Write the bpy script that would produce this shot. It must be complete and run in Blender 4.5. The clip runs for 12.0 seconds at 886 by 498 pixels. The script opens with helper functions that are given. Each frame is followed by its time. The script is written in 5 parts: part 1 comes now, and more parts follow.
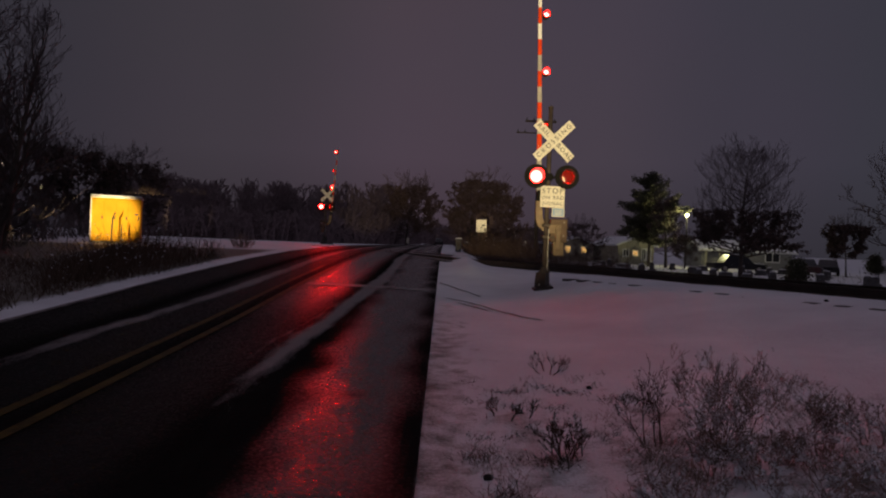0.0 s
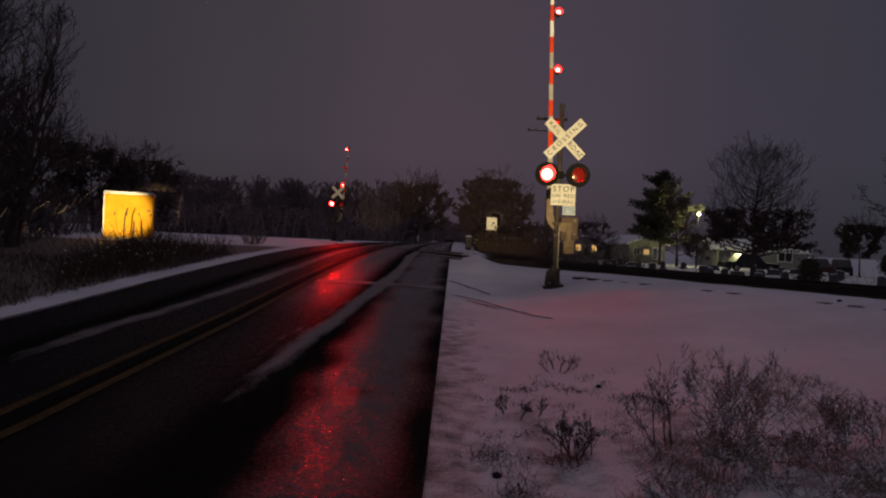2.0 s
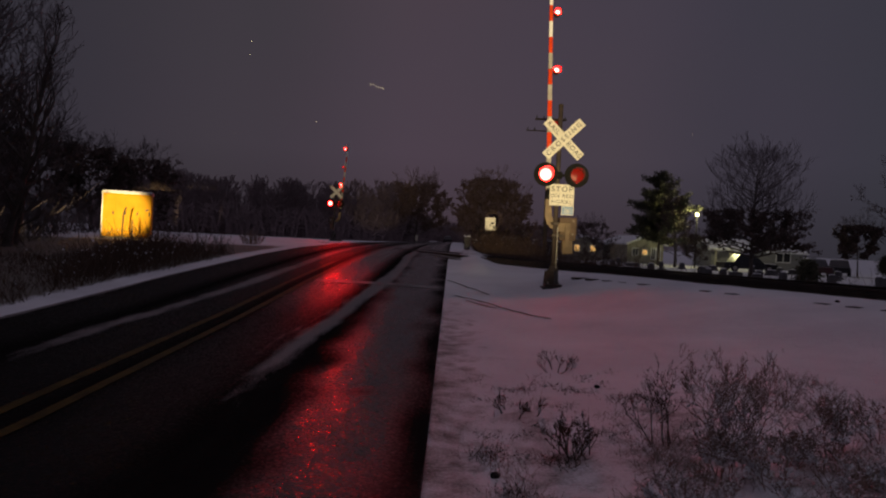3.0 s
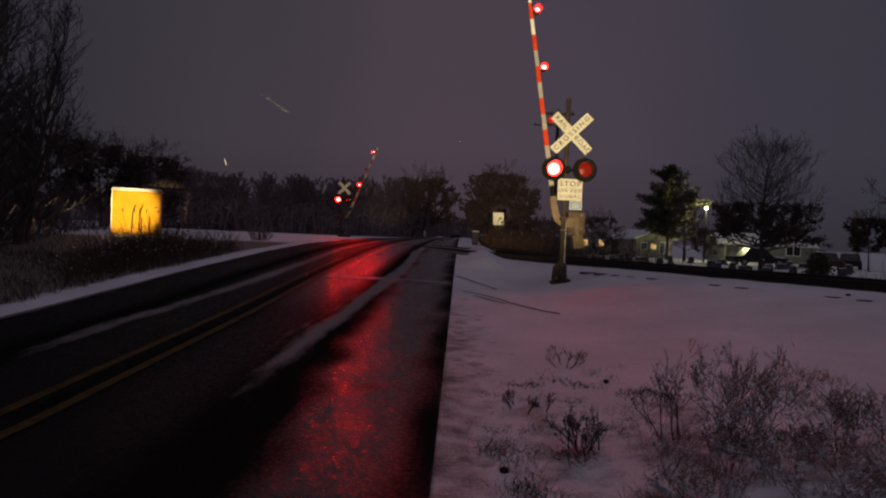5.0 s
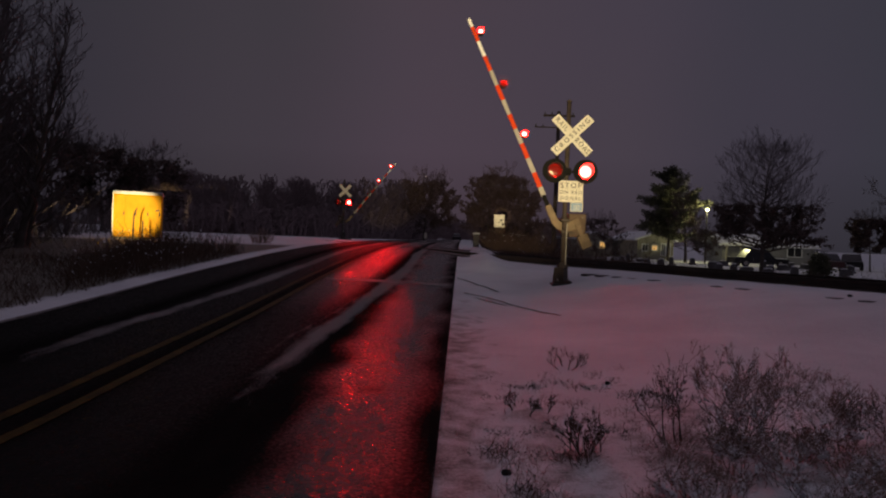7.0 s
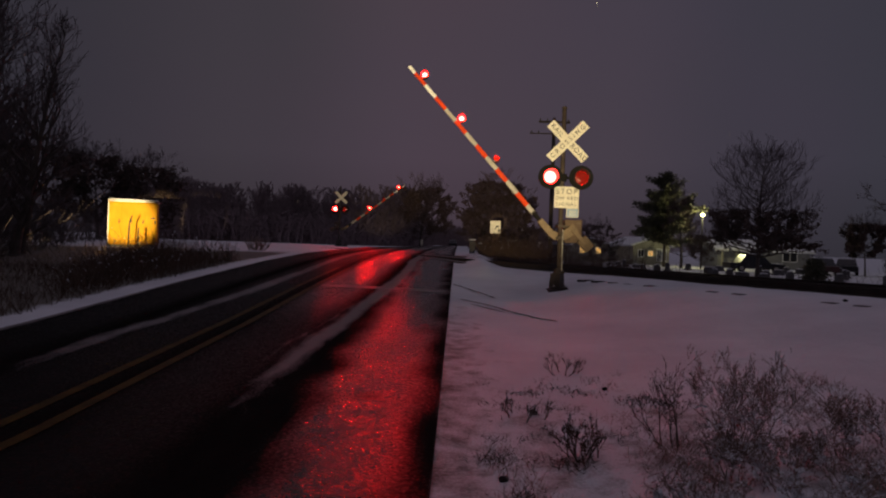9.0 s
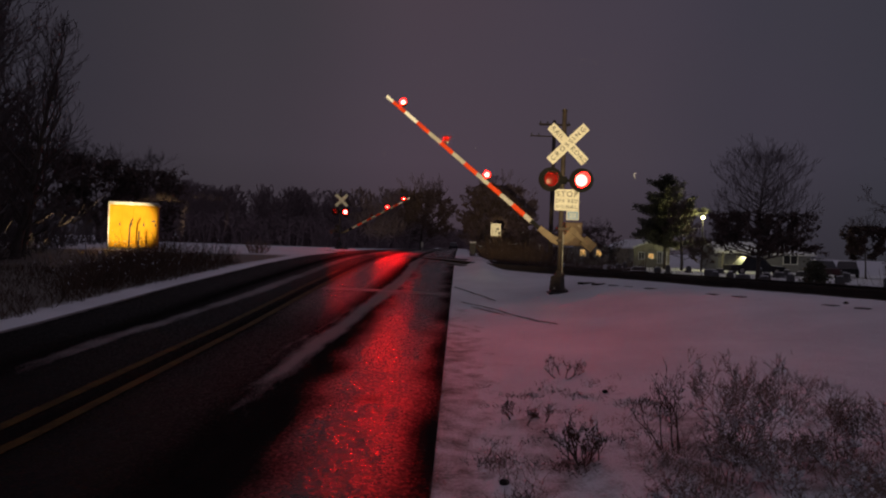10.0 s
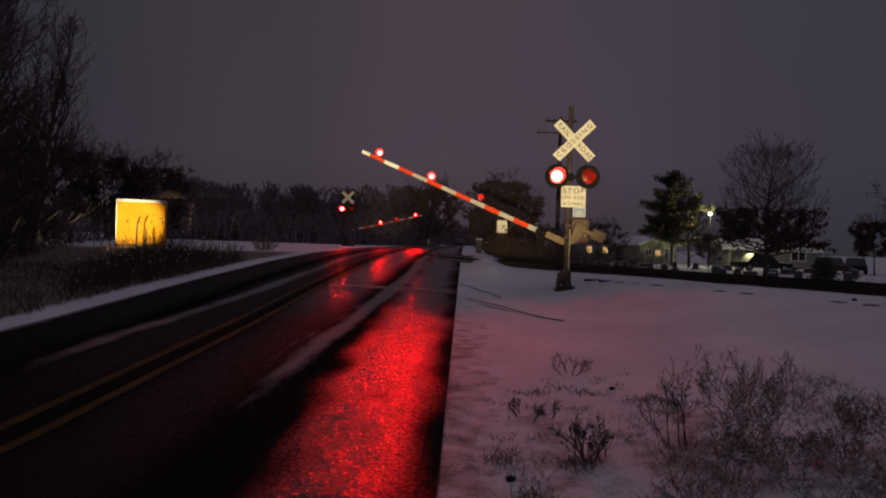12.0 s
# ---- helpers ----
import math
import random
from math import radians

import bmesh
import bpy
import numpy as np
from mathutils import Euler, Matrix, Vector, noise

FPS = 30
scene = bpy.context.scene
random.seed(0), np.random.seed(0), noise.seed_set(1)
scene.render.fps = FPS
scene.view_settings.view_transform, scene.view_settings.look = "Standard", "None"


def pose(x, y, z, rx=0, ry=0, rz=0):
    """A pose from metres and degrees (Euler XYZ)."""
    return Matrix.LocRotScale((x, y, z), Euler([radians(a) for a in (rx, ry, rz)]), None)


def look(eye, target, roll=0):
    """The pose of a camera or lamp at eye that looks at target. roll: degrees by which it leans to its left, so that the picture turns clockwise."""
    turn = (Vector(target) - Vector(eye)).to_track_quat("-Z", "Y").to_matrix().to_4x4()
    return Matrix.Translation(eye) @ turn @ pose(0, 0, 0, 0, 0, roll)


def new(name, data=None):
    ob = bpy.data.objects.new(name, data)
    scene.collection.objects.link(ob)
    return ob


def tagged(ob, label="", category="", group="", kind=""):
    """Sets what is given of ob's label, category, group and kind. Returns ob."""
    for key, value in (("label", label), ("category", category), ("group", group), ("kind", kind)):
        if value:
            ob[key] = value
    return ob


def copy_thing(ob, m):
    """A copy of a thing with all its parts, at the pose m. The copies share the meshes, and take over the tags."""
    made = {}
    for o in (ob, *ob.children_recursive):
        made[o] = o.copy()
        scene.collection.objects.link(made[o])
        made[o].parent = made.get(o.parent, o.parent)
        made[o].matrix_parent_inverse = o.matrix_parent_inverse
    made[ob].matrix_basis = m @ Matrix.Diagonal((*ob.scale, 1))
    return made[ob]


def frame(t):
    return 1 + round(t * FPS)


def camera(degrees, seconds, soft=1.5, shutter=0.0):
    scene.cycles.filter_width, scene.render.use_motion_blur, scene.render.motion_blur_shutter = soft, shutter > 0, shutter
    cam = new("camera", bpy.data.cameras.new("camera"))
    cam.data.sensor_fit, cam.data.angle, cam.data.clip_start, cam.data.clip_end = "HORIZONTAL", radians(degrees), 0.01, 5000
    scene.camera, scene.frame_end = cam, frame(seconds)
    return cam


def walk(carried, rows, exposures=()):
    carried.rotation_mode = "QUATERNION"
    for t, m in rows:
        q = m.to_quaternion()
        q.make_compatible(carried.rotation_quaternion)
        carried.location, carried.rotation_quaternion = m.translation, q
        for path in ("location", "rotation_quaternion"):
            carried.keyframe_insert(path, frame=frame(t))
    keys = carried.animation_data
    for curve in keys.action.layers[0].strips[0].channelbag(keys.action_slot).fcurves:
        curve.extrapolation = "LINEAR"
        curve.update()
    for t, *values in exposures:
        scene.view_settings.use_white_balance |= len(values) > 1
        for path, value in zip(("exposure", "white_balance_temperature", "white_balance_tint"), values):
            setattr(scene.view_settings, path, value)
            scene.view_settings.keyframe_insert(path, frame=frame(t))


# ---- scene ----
# A railroad crossing on a country road at dusk in light snow.
# x to the right across the road, y ahead along it, z up; the near road surface is z = 0.

cam = camera(65.0, 12.0, soft=2.1, shutter=0.9)
EYE = (0.0, 0.0, 1.55)


def aim(yaw, pitch, roll):
    a, b = radians(yaw), radians(pitch)
    d = Vector((math.sin(a) * math.cos(b), math.cos(a) * math.cos(b), math.sin(b)))
    return look(EYE, Vector(EYE) + d, roll)


# seconds, yaw, pitch, roll of the hand-held camera
TURNS = [
    (0.0, -0.03, -0.51, 2.30), (0.5, -0.28, -0.48, 2.25), (1.0, -0.54, -0.52, 2.35), (1.5, -0.81, -0.69, 2.44),
    (2.0, -0.86, -0.74, 2.59), (2.5, -0.65, -0.74, 2.68), (3.0, -0.74, -0.74, 2.71), (4.0, -1.06, -0.93, 2.56),
    (5.0, -1.39, -1.15, 2.39), (5.5, -1.54, -1.29, 2.36), (6.0, -1.59, -1.30, 2.28), (6.5, -1.59, -1.19, 2.18),
    (7.0, -1.48, -0.97, 2.19), (8.0, -1.30, -0.66, 2.07), (9.0, -1.19, -0.43, 1.96), (9.5, -1.20, -0.34, 1.91),
    (10.0, -1.23, -0.21, 1.91), (10.5, -1.27, -0.20, 1.86), (11.0, -1.36, -0.21, 1.85), (11.5, -1.54, -0.31, 1.81),
    (12.0, -1.74, -0.48, 1.85)]
walk(cam, [(t, aim(a, b, c)) for t, a, b, c in TURNS])

# ---- light: a dusk sky under snow clouds, and aimed spots for the headlights of an unseen vehicle waiting on the road behind ----
world = bpy.data.worlds.new("dusk_sky")
scene.world = world
world.use_nodes = True
wn, wl = world.node_tree.nodes, world.node_tree.links
wn.clear()
w_out = wn.new("ShaderNodeOutputWorld")
w_bg = wn.new("ShaderNodeBackground")
w_geo = wn.new("ShaderNodeTexCoord")
w_sep = wn.new("ShaderNodeSeparateXYZ")
w_ramp = wn.new("ShaderNodeValToRGB")
w_noise = wn.new("ShaderNodeTexNoise")
w_noise.inputs["Scale"].default_value = 1.6
w_noise.inputs["Detail"].default_value = 3
w_mul = wn.new("ShaderNodeMixRGB")
w_mul.blend_type = "MULTIPLY"
w_mul.inputs["Fac"].default_value = 0.22
w_ramp.color_ramp.elements[0].position = 0.0
w_ramp.color_ramp.elements[0].color = (0.042, 0.033, 0.042, 1)
w_ramp.color_ramp.elements[1].position = 1.0
w_ramp.color_ramp.elements[1].color = (0.178, 0.157, 0.198, 1)
e = w_ramp.color_ramp.elements.new(0.12)
e.color = (0.058, 0.047, 0.061, 1)
e = w_ramp.color_ramp.elements.new(0.40)
e.color = (0.052, 0.046, 0.060, 1)
wl.new(w_geo.outputs["Generated"], w_sep.inputs[0])
wl.new(w_geo.outputs["Generated"], w_noise.inputs["Vector"])
wl.new(w_sep.outputs["Z"], w_ramp.inputs["Fac"])
wl.new(w_ramp.outputs["Color"], w_mul.inputs[1])
wl.new(w_noise.outputs["Color"], w_mul.inputs[2])
# the red lamps' haze glow is put into the sky as rosy mauve over the road ahead, lens vignette as dimming over the
# woods on one hand; blue-grey over the fields on the other
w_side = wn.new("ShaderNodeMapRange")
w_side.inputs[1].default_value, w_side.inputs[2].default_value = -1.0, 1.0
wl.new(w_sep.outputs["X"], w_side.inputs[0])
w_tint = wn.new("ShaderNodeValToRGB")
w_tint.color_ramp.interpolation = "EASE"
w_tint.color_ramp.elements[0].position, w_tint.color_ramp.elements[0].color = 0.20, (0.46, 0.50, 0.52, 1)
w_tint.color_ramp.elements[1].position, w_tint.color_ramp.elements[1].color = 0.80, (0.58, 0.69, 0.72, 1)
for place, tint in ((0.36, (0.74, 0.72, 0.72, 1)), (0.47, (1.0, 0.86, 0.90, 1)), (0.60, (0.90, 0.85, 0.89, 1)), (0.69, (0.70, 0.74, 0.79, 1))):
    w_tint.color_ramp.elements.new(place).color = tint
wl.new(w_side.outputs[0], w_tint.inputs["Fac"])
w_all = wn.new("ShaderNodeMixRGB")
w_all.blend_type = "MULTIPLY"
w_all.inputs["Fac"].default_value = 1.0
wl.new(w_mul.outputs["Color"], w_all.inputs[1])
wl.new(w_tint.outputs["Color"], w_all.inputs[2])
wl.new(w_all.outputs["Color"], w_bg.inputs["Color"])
wl.new(w_bg.outputs["Background"], w_out.inputs["Surface"])
w_bg.inputs["Strength"].default_value = 1.32


def spot(name, eye, target, watts, degrees, blend, color, size=0.08):
    data = bpy.data.lights.new(name, "SPOT")
    data.energy, data.spot_size, data.spot_blend, data.color, data.shadow_soft_size = watts, radians(degrees), blend, color, size
    ob = new(name, data)
    ob.matrix_world = look(eye, target)
    return ob


WARM = (1.0, 0.78, 0.41)
# headlights split into aimed spots, so reflective things brighten without lighting the snow
spot("headlight_aimed_spot", (-0.95, -9.0, 0.70), (0.45, 15.5, 4.55), 25000, 20, 0.6, WARM)
spot("headlight_aimed_spot", (-2.35, -9.0, 0.70), (-14.40, 30.0, 2.10), 125000, 3.9, 0.7, WARM)
spot("headlight_aimed_spot", (-2.35, -9.0, 0.70), (-15.5, 22.0, 4.4), 240, 11, 0.9, WARM)
# narrow spots added in place of retroreflection from the far gate and sign
spot("headlight_aimed_spot", (-0.95, -9.0, 0.70), (-6.0, 48.0, 4.6), 23000, 6.4, 0.5, WARM)
spot("headlight_aimed_spot", (-0.95, -9.0, 0.70), (2.24, 42.0, 2.70), 48000, 1.5, 0.5, WARM)
scene.view_settings.exposure = 0.0

# ---- materials ----


def mat(name, dark, light, rough=0.6, metal=0.0, scale=8.0, fine=60.0, bump=0.2, depth=0.01, spec=0.5):
    """A surface with a broad and a fine variation between two colours, and relief."""
    m = bpy.data.materials.new(name)
    m.use_nodes = True
    n, l = m.node_tree.nodes, m.node_tree.links
    b = n["Principled BSDF"]
    tc = n.new("ShaderNodeTexCoord")
    n1, n2 = n.new("ShaderNodeTexNoise"), n.new("ShaderNodeTexNoise")
    n1.inputs["Scale"].default_value, n2.inputs["Scale"].default_value = scale, fine
    n1.inputs["Detail"].default_value = n2.inputs["Detail"].default_value = 5
    mx = n.new("ShaderNodeMath")
    mx.operation = "MULTIPLY_ADD"
    mx.inputs[1].default_value = 0.45
    ramp = n.new("ShaderNodeValToRGB")
    ramp.color_ramp.elements[0].position, ramp.color_ramp.elements[1].position = 0.40, 1.0
    ramp.color_ramp.elements[0].color, ramp.color_ramp.elements[1].color = (*dark, 1), (*light, 1)
    bp = n.new("ShaderNodeBump")
    bp.inputs["Strength"].default_value, bp.inputs["Distance"].default_value = bump, depth
    for t in (n1, n2):
        l.new(tc.outputs["Object"], t.inputs["Vector"])
    l.new(n2.outputs["Fac"], mx.inputs[0])
    l.new(n1.outputs["Fac"], mx.inputs[2])
    l.new(mx.outputs[0], ramp.inputs["Fac"])
    l.new(ramp.outputs["Color"], b.inputs["Base Color"])
    l.new(mx.outputs[0], bp.inputs["Height"])
    l.new(bp.outputs["Normal"], b.inputs["Normal"])
    b.inputs["Roughness"].default_value, b.inputs["Metallic"].default_value = rough, metal
    b.inputs["Specular IOR Level"].default_value = spec
    return m


def glow(name, color, strength, base=(0.3, 0.02, 0.02)):
    m = bpy.data.materials.new(name)
    m.use_nodes = True
    b = m.node_tree.nodes["Principled BSDF"]
    b.inputs["Base Color"].default_value = (*base, 1)
    b.inputs["Emission Color"].default_value = (*color, 1)
    b.inputs["Emission Strength"].default_value = strength
    b.inputs["Roughness"].default_value = 0.3
    return m


def lamp_glass(name, strength, radius):
    """A lit red lens: its middle, before the bulb, much hotter than its rim."""
    m = bpy.data.materials.new(name)
    m.use_nodes = True
    n, l = m.node_tree.nodes, m.node_tree.links
    b = n["Principled BSDF"]
    tc, length = n.new("ShaderNodeTexCoord"), n.new("ShaderNodeVectorMath")
    length.operation = "LENGTH"
    l.new(tc.outputs["Object"], length.inputs[0])
    span = n.new("ShaderNodeMapRange")
    span.inputs[1].default_value, span.inputs[2].default_value = 0.0, radius
    l.new(length.outputs["Value"], span.inputs[0])
    ramp = n.new("ShaderNodeValToRGB")
    hot, warm, rim = 7.0 / strength, 2.2 / strength, 0.03 / strength
    ramp.color_ramp.elements[0].position, ramp.color_ramp.elements[0].color = 0.0, (1.0, hot, hot * 0.8, 1)
    ramp.color_ramp.elements[1].position, ramp.color_ramp.elements[1].color = 1.0, (0.55, rim, rim * 0.7, 1)
    k = ramp.color_ramp.elements.new(0.62)
    k.color = (1.0, warm, warm * 0.8, 1)
    l.new(span.outputs[0], ramp.inputs["Fac"])
    b.inputs["Base Color"].default_value = (0.30, 0.02, 0.02, 1)
    l.new(ramp.outputs["Color"], b.inputs["Emission Color"])
    b.inputs["Emission Strength"].default_value = strength
    b.inputs["Roughness"].default_value = 0.3
    return m


VISOR = mat("visor_paint", (0.035, 0.032, 0.030), (0.08, 0.072, 0.065), 0.6, spec=0.3)
SIGN_WHITE = mat("sign_white", (0.62, 0.58, 0.47), (0.80, 0.77, 0.66), 0.5, scale=5, fine=90, bump=0.05)
SIGN_BLACK = mat("sign_black", (0.02, 0.02, 0.02), (0.05, 0.05, 0.045), 0.5)
SIGN_BLUE = mat("sign_blue", (0.16, 0.28, 0.46), (0.28, 0.42, 0.60), 0.5)
STEEL = mat("weathered_steel", (0.030, 0.022, 0.019), (0.090, 0.066, 0.052), 0.65, 0.1, 6, 70)
GALV = mat("galvanised_steel", (0.30, 0.28, 0.25), (0.48, 0.45, 0.40), 0.45, 0.6, 6, 70)
CAST = mat("cast_housing", (0.13, 0.09, 0.055), (0.27, 0.19, 0.11), 0.6, 0.1, 5, 60)
MACHINE = mat("machine_housing", (0.075, 0.048, 0.032), (0.16, 0.10, 0.065), 0.65, 0.1, 5, 60)
DARK_CONCRETE = mat("dark_concrete", (0.025, 0.022, 0.020), (0.075, 0.066, 0.058), 0.7, scale=4, fine=50)
BLACK = mat("black_paint", (0.004, 0.004, 0.004), (0.011, 0.010, 0.010), 0.75, spec=0.15)
BOOM_RED = mat("boom_red", (0.62, 0.040, 0.005), (0.84, 0.075, 0.008), 0.55, scale=6, fine=80, bump=0.05, spec=0.12)
BOOM_WHITE = mat("boom_white", (0.30, 0.27, 0.24), (0.50, 0.47, 0.42), 0.5, scale=6, fine=80, bump=0.05)
BOOM_BRIGHT = mat("boom_bright_white", (0.86, 0.85, 0.82), (0.93, 0.92, 0.90), 0.4, scale=6, fine=80, bump=0.03)
LIT = lamp_glass("red_lamp_lit", 190.0, 0.15)
LIT_ARM = lamp_glass("red_arm_lamp_lit", 3600.0, 0.066)
LIT_FAR = lamp_glass("red_far_lamp_lit", 520.0, 0.15)
UNLIT = mat("red_glass_unlit", (0.15, 0.006, 0.005), (0.34, 0.016, 0.010), 0.12, scale=30, fine=120, bump=0.3)
CONCRETE = mat("concrete", (0.16, 0.15, 0.14), (0.32, 0.30, 0.28), 0.8, scale=4, fine=50)
YELLOW_METAL = mat("yellow_cabinet_paint", (0.72, 0.33, 0.010), (0.86, 0.43, 0.02), 0.6, 0.0, 2.0, 30, 0.1, spec=0.08)
BARK = mat("bark", (0.05, 0.040, 0.036), (0.15, 0.12, 0.105), 0.9, scale=5, fine=40, bump=0.6)
TWIG = mat("twigs", (0.055, 0.042, 0.042), (0.14, 0.11, 0.11), 0.9, scale=3, fine=20)
# far twigs and leaves: base colours lightened to stand for haze
HAZE_TWIG = mat("haze_pale_twigs", (0.13, 0.095, 0.10), (0.30, 0.225, 0.235), 0.9, scale=3, fine=20)
HAZE_LEAF = mat("haze_pale_leaves", (0.10, 0.068, 0.068), (0.22, 0.15, 0.15), 0.9, scale=3, fine=20)
WEED = mat("dry_weeds", (0.035, 0.020, 0.014), (0.13, 0.078, 0.052), 0.9, scale=4, fine=20)
FROSTED = mat("frosted_stems", (0.13, 0.085, 0.066), (0.40, 0.31, 0.26), 0.9, scale=5, fine=30)
DEAD_LEAF = mat("dead_leaves", (0.05, 0.032, 0.028), (0.12, 0.075, 0.062), 0.85, scale=3, fine=20)
NEEDLE = mat("pine_needles", (0.05, 0.052, 0.030), (0.12, 0.115, 0.07), 0.8, scale=2, fine=15)
WOOD = mat("creosote_wood", (0.03, 0.022, 0.018), (0.085, 0.065, 0.05), 0.9, scale=4, fine=40, bump=0.5)
RAIL = mat("rail_steel", (0.022, 0.015, 0.012), (0.06, 0.042, 0.034), 0.6, 0.4, 4, 50)
BALLAST = mat("ballast_stone", (0.012, 0.010, 0.010), (0.042, 0.036, 0.034), 0.9, scale=6, fine=25, bump=1.0, depth=0.03, spec=0.1)
STONE = mat("gravestone_granite", (0.03, 0.03, 0.032), (0.13, 0.125, 0.125), 0.6, scale=3, fine=60)
SIDING = mat("house_siding", (0.24, 0.23, 0.18), (0.38, 0.36, 0.29), 0.7, scale=2, fine=30)
GREY_SIDING = mat("grey_siding", (0.16, 0.16, 0.17), (0.28, 0.28, 0.29), 0.7, scale=2, fine=30)
WINDOW = mat("dark_window", (0.01, 0.01, 0.012), (0.03, 0.03, 0.035), 0.30, scale=1, fine=5, bump=0.02)
WINDOW_LIT = glow("warm_window", (1.0, 0.55, 0.16), 0.8, (0.3, 0.2, 0.1))
LAMP_GLOW = glow("yard_lamp_glow", (1.0, 0.96, 0.36), 1.7, (0.8, 0.8, 0.6))
CAR_DARK = mat("car_paint_dark", (0.015, 0.015, 0.017), (0.03, 0.03, 0.034), 0.3, 0.2, 2, 20, 0.02)
CAR_RED = mat("car_paint_dull_red", (0.05, 0.018, 0.018), (0.09, 0.03, 0.03), 0.35, 0.1, 2, 20, 0.02)
RUBBER = mat("tyre_rubber", (0.01, 0.01, 0.01), (0.025, 0.025, 0.025), 0.8)
SNOW_CAP = mat("snow_cover", (0.66, 0.67, 0.70), (0.84, 0.85, 0.88), 0.7, scale=4, fine=40, bump=0.3, depth=0.02)
PAINT_YELLOW = mat("road_paint_yellow", (0.012, 0.009, 0.003), (0.095, 0.062, 0.010), 0.6, scale=5, fine=30, bump=0.3, spec=0.1)
PAINT_WHITE = mat("road_paint_white", (0.03, 0.03, 0.03), (0.30, 0.29, 0.285), 0.6, scale=2.2, fine=14, bump=0.3)


def ground_material():
    """Snow over grass: thin and patchy beside the road and among the weeds, whole in the field."""
    m = bpy.data.materials.new("snow_ground")
    m.use_nodes = True
    n, l = m.node_tree.nodes, m.node_tree.links
    b = n["Principled BSDF"]
    tc = n.new("ShaderNodeTexCoord")
    big, mid, fine = (n.new("ShaderNodeTexNoise") for _ in range(3))
    for t, s in ((big, 0.6), (mid, 4.5), (fine, 42.0)):
        t.inputs["Scale"].default_value, t.inputs["Detail"].default_value = s, 6
        l.new(tc.outputs["Object"], t.inputs["Vector"])
    thin = n.new("ShaderNodeAttribute")
    thin.attribute_name = "thin"
    mix1 = n.new("ShaderNodeMath")
    mix1.operation = "MULTIPLY_ADD"
    mix1.inputs[1].default_value = 0.55
    l.new(fine.outputs["Fac"], mix1.inputs[0])
    l.new(mid.outputs["Fac"], mix1.inputs[2])
    add = n.new("ShaderNodeMath")
    add.operation = "ADD"
    l.new(mix1.outputs[0], add.inputs[0])
    l.new(thin.outputs["Fac"], add.inputs[1])
    mask = n.new("ShaderNodeMapRange")
    mask.inputs[1].default_value, mask.inputs[2].default_value = 1.02, 1.46
    mask.inputs[4].default_value = 0.92
    l.new(add.outputs[0], mask.inputs[0])
    snow = n.new("ShaderNodeValToRGB")
    snow.color_ramp.elements[0].position, snow.color_ramp.elements[1].position = 0.3, 0.7
    snow.color_ramp.elements[0].color, snow.color_ramp.elements[1].color = (0.66, 0.66, 0.70, 1), (0.84, 0.84, 0.88, 1)
    l.new(big.outputs["Fac"], snow.inputs["Fac"])
    soil = n.new("ShaderNodeValToRGB")
    soil.color_ramp.elements[0].color, soil.color_ramp.elements[1].color = (0.035, 0.026, 0.018, 1), (0.13, 0.10, 0.06, 1)
    l.new(fine.outputs["Fac"], soil.inputs["Fac"])
    mix = n.new("ShaderNodeMixRGB")
    l.new(mask.outputs[0], mix.inputs["Fac"])
    l.new(snow.outputs["Color"], mix.inputs[1])
    l.new(soil.outputs["Color"], mix.inputs[2])
    l.new(mix.outputs["Color"], b.inputs["Base Color"])
    b.inputs["Roughness"].default_value = 0.75
    bp = n.new("ShaderNodeBump")
    bp.inputs["Strength"].default_value, bp.inputs["Distance"].default_value = 0.8, 0.045
    l.new(mix1.outputs[0], bp.inputs["Height"])
    l.new(bp.outputs["Normal"], b.inputs["Normal"])
    return m


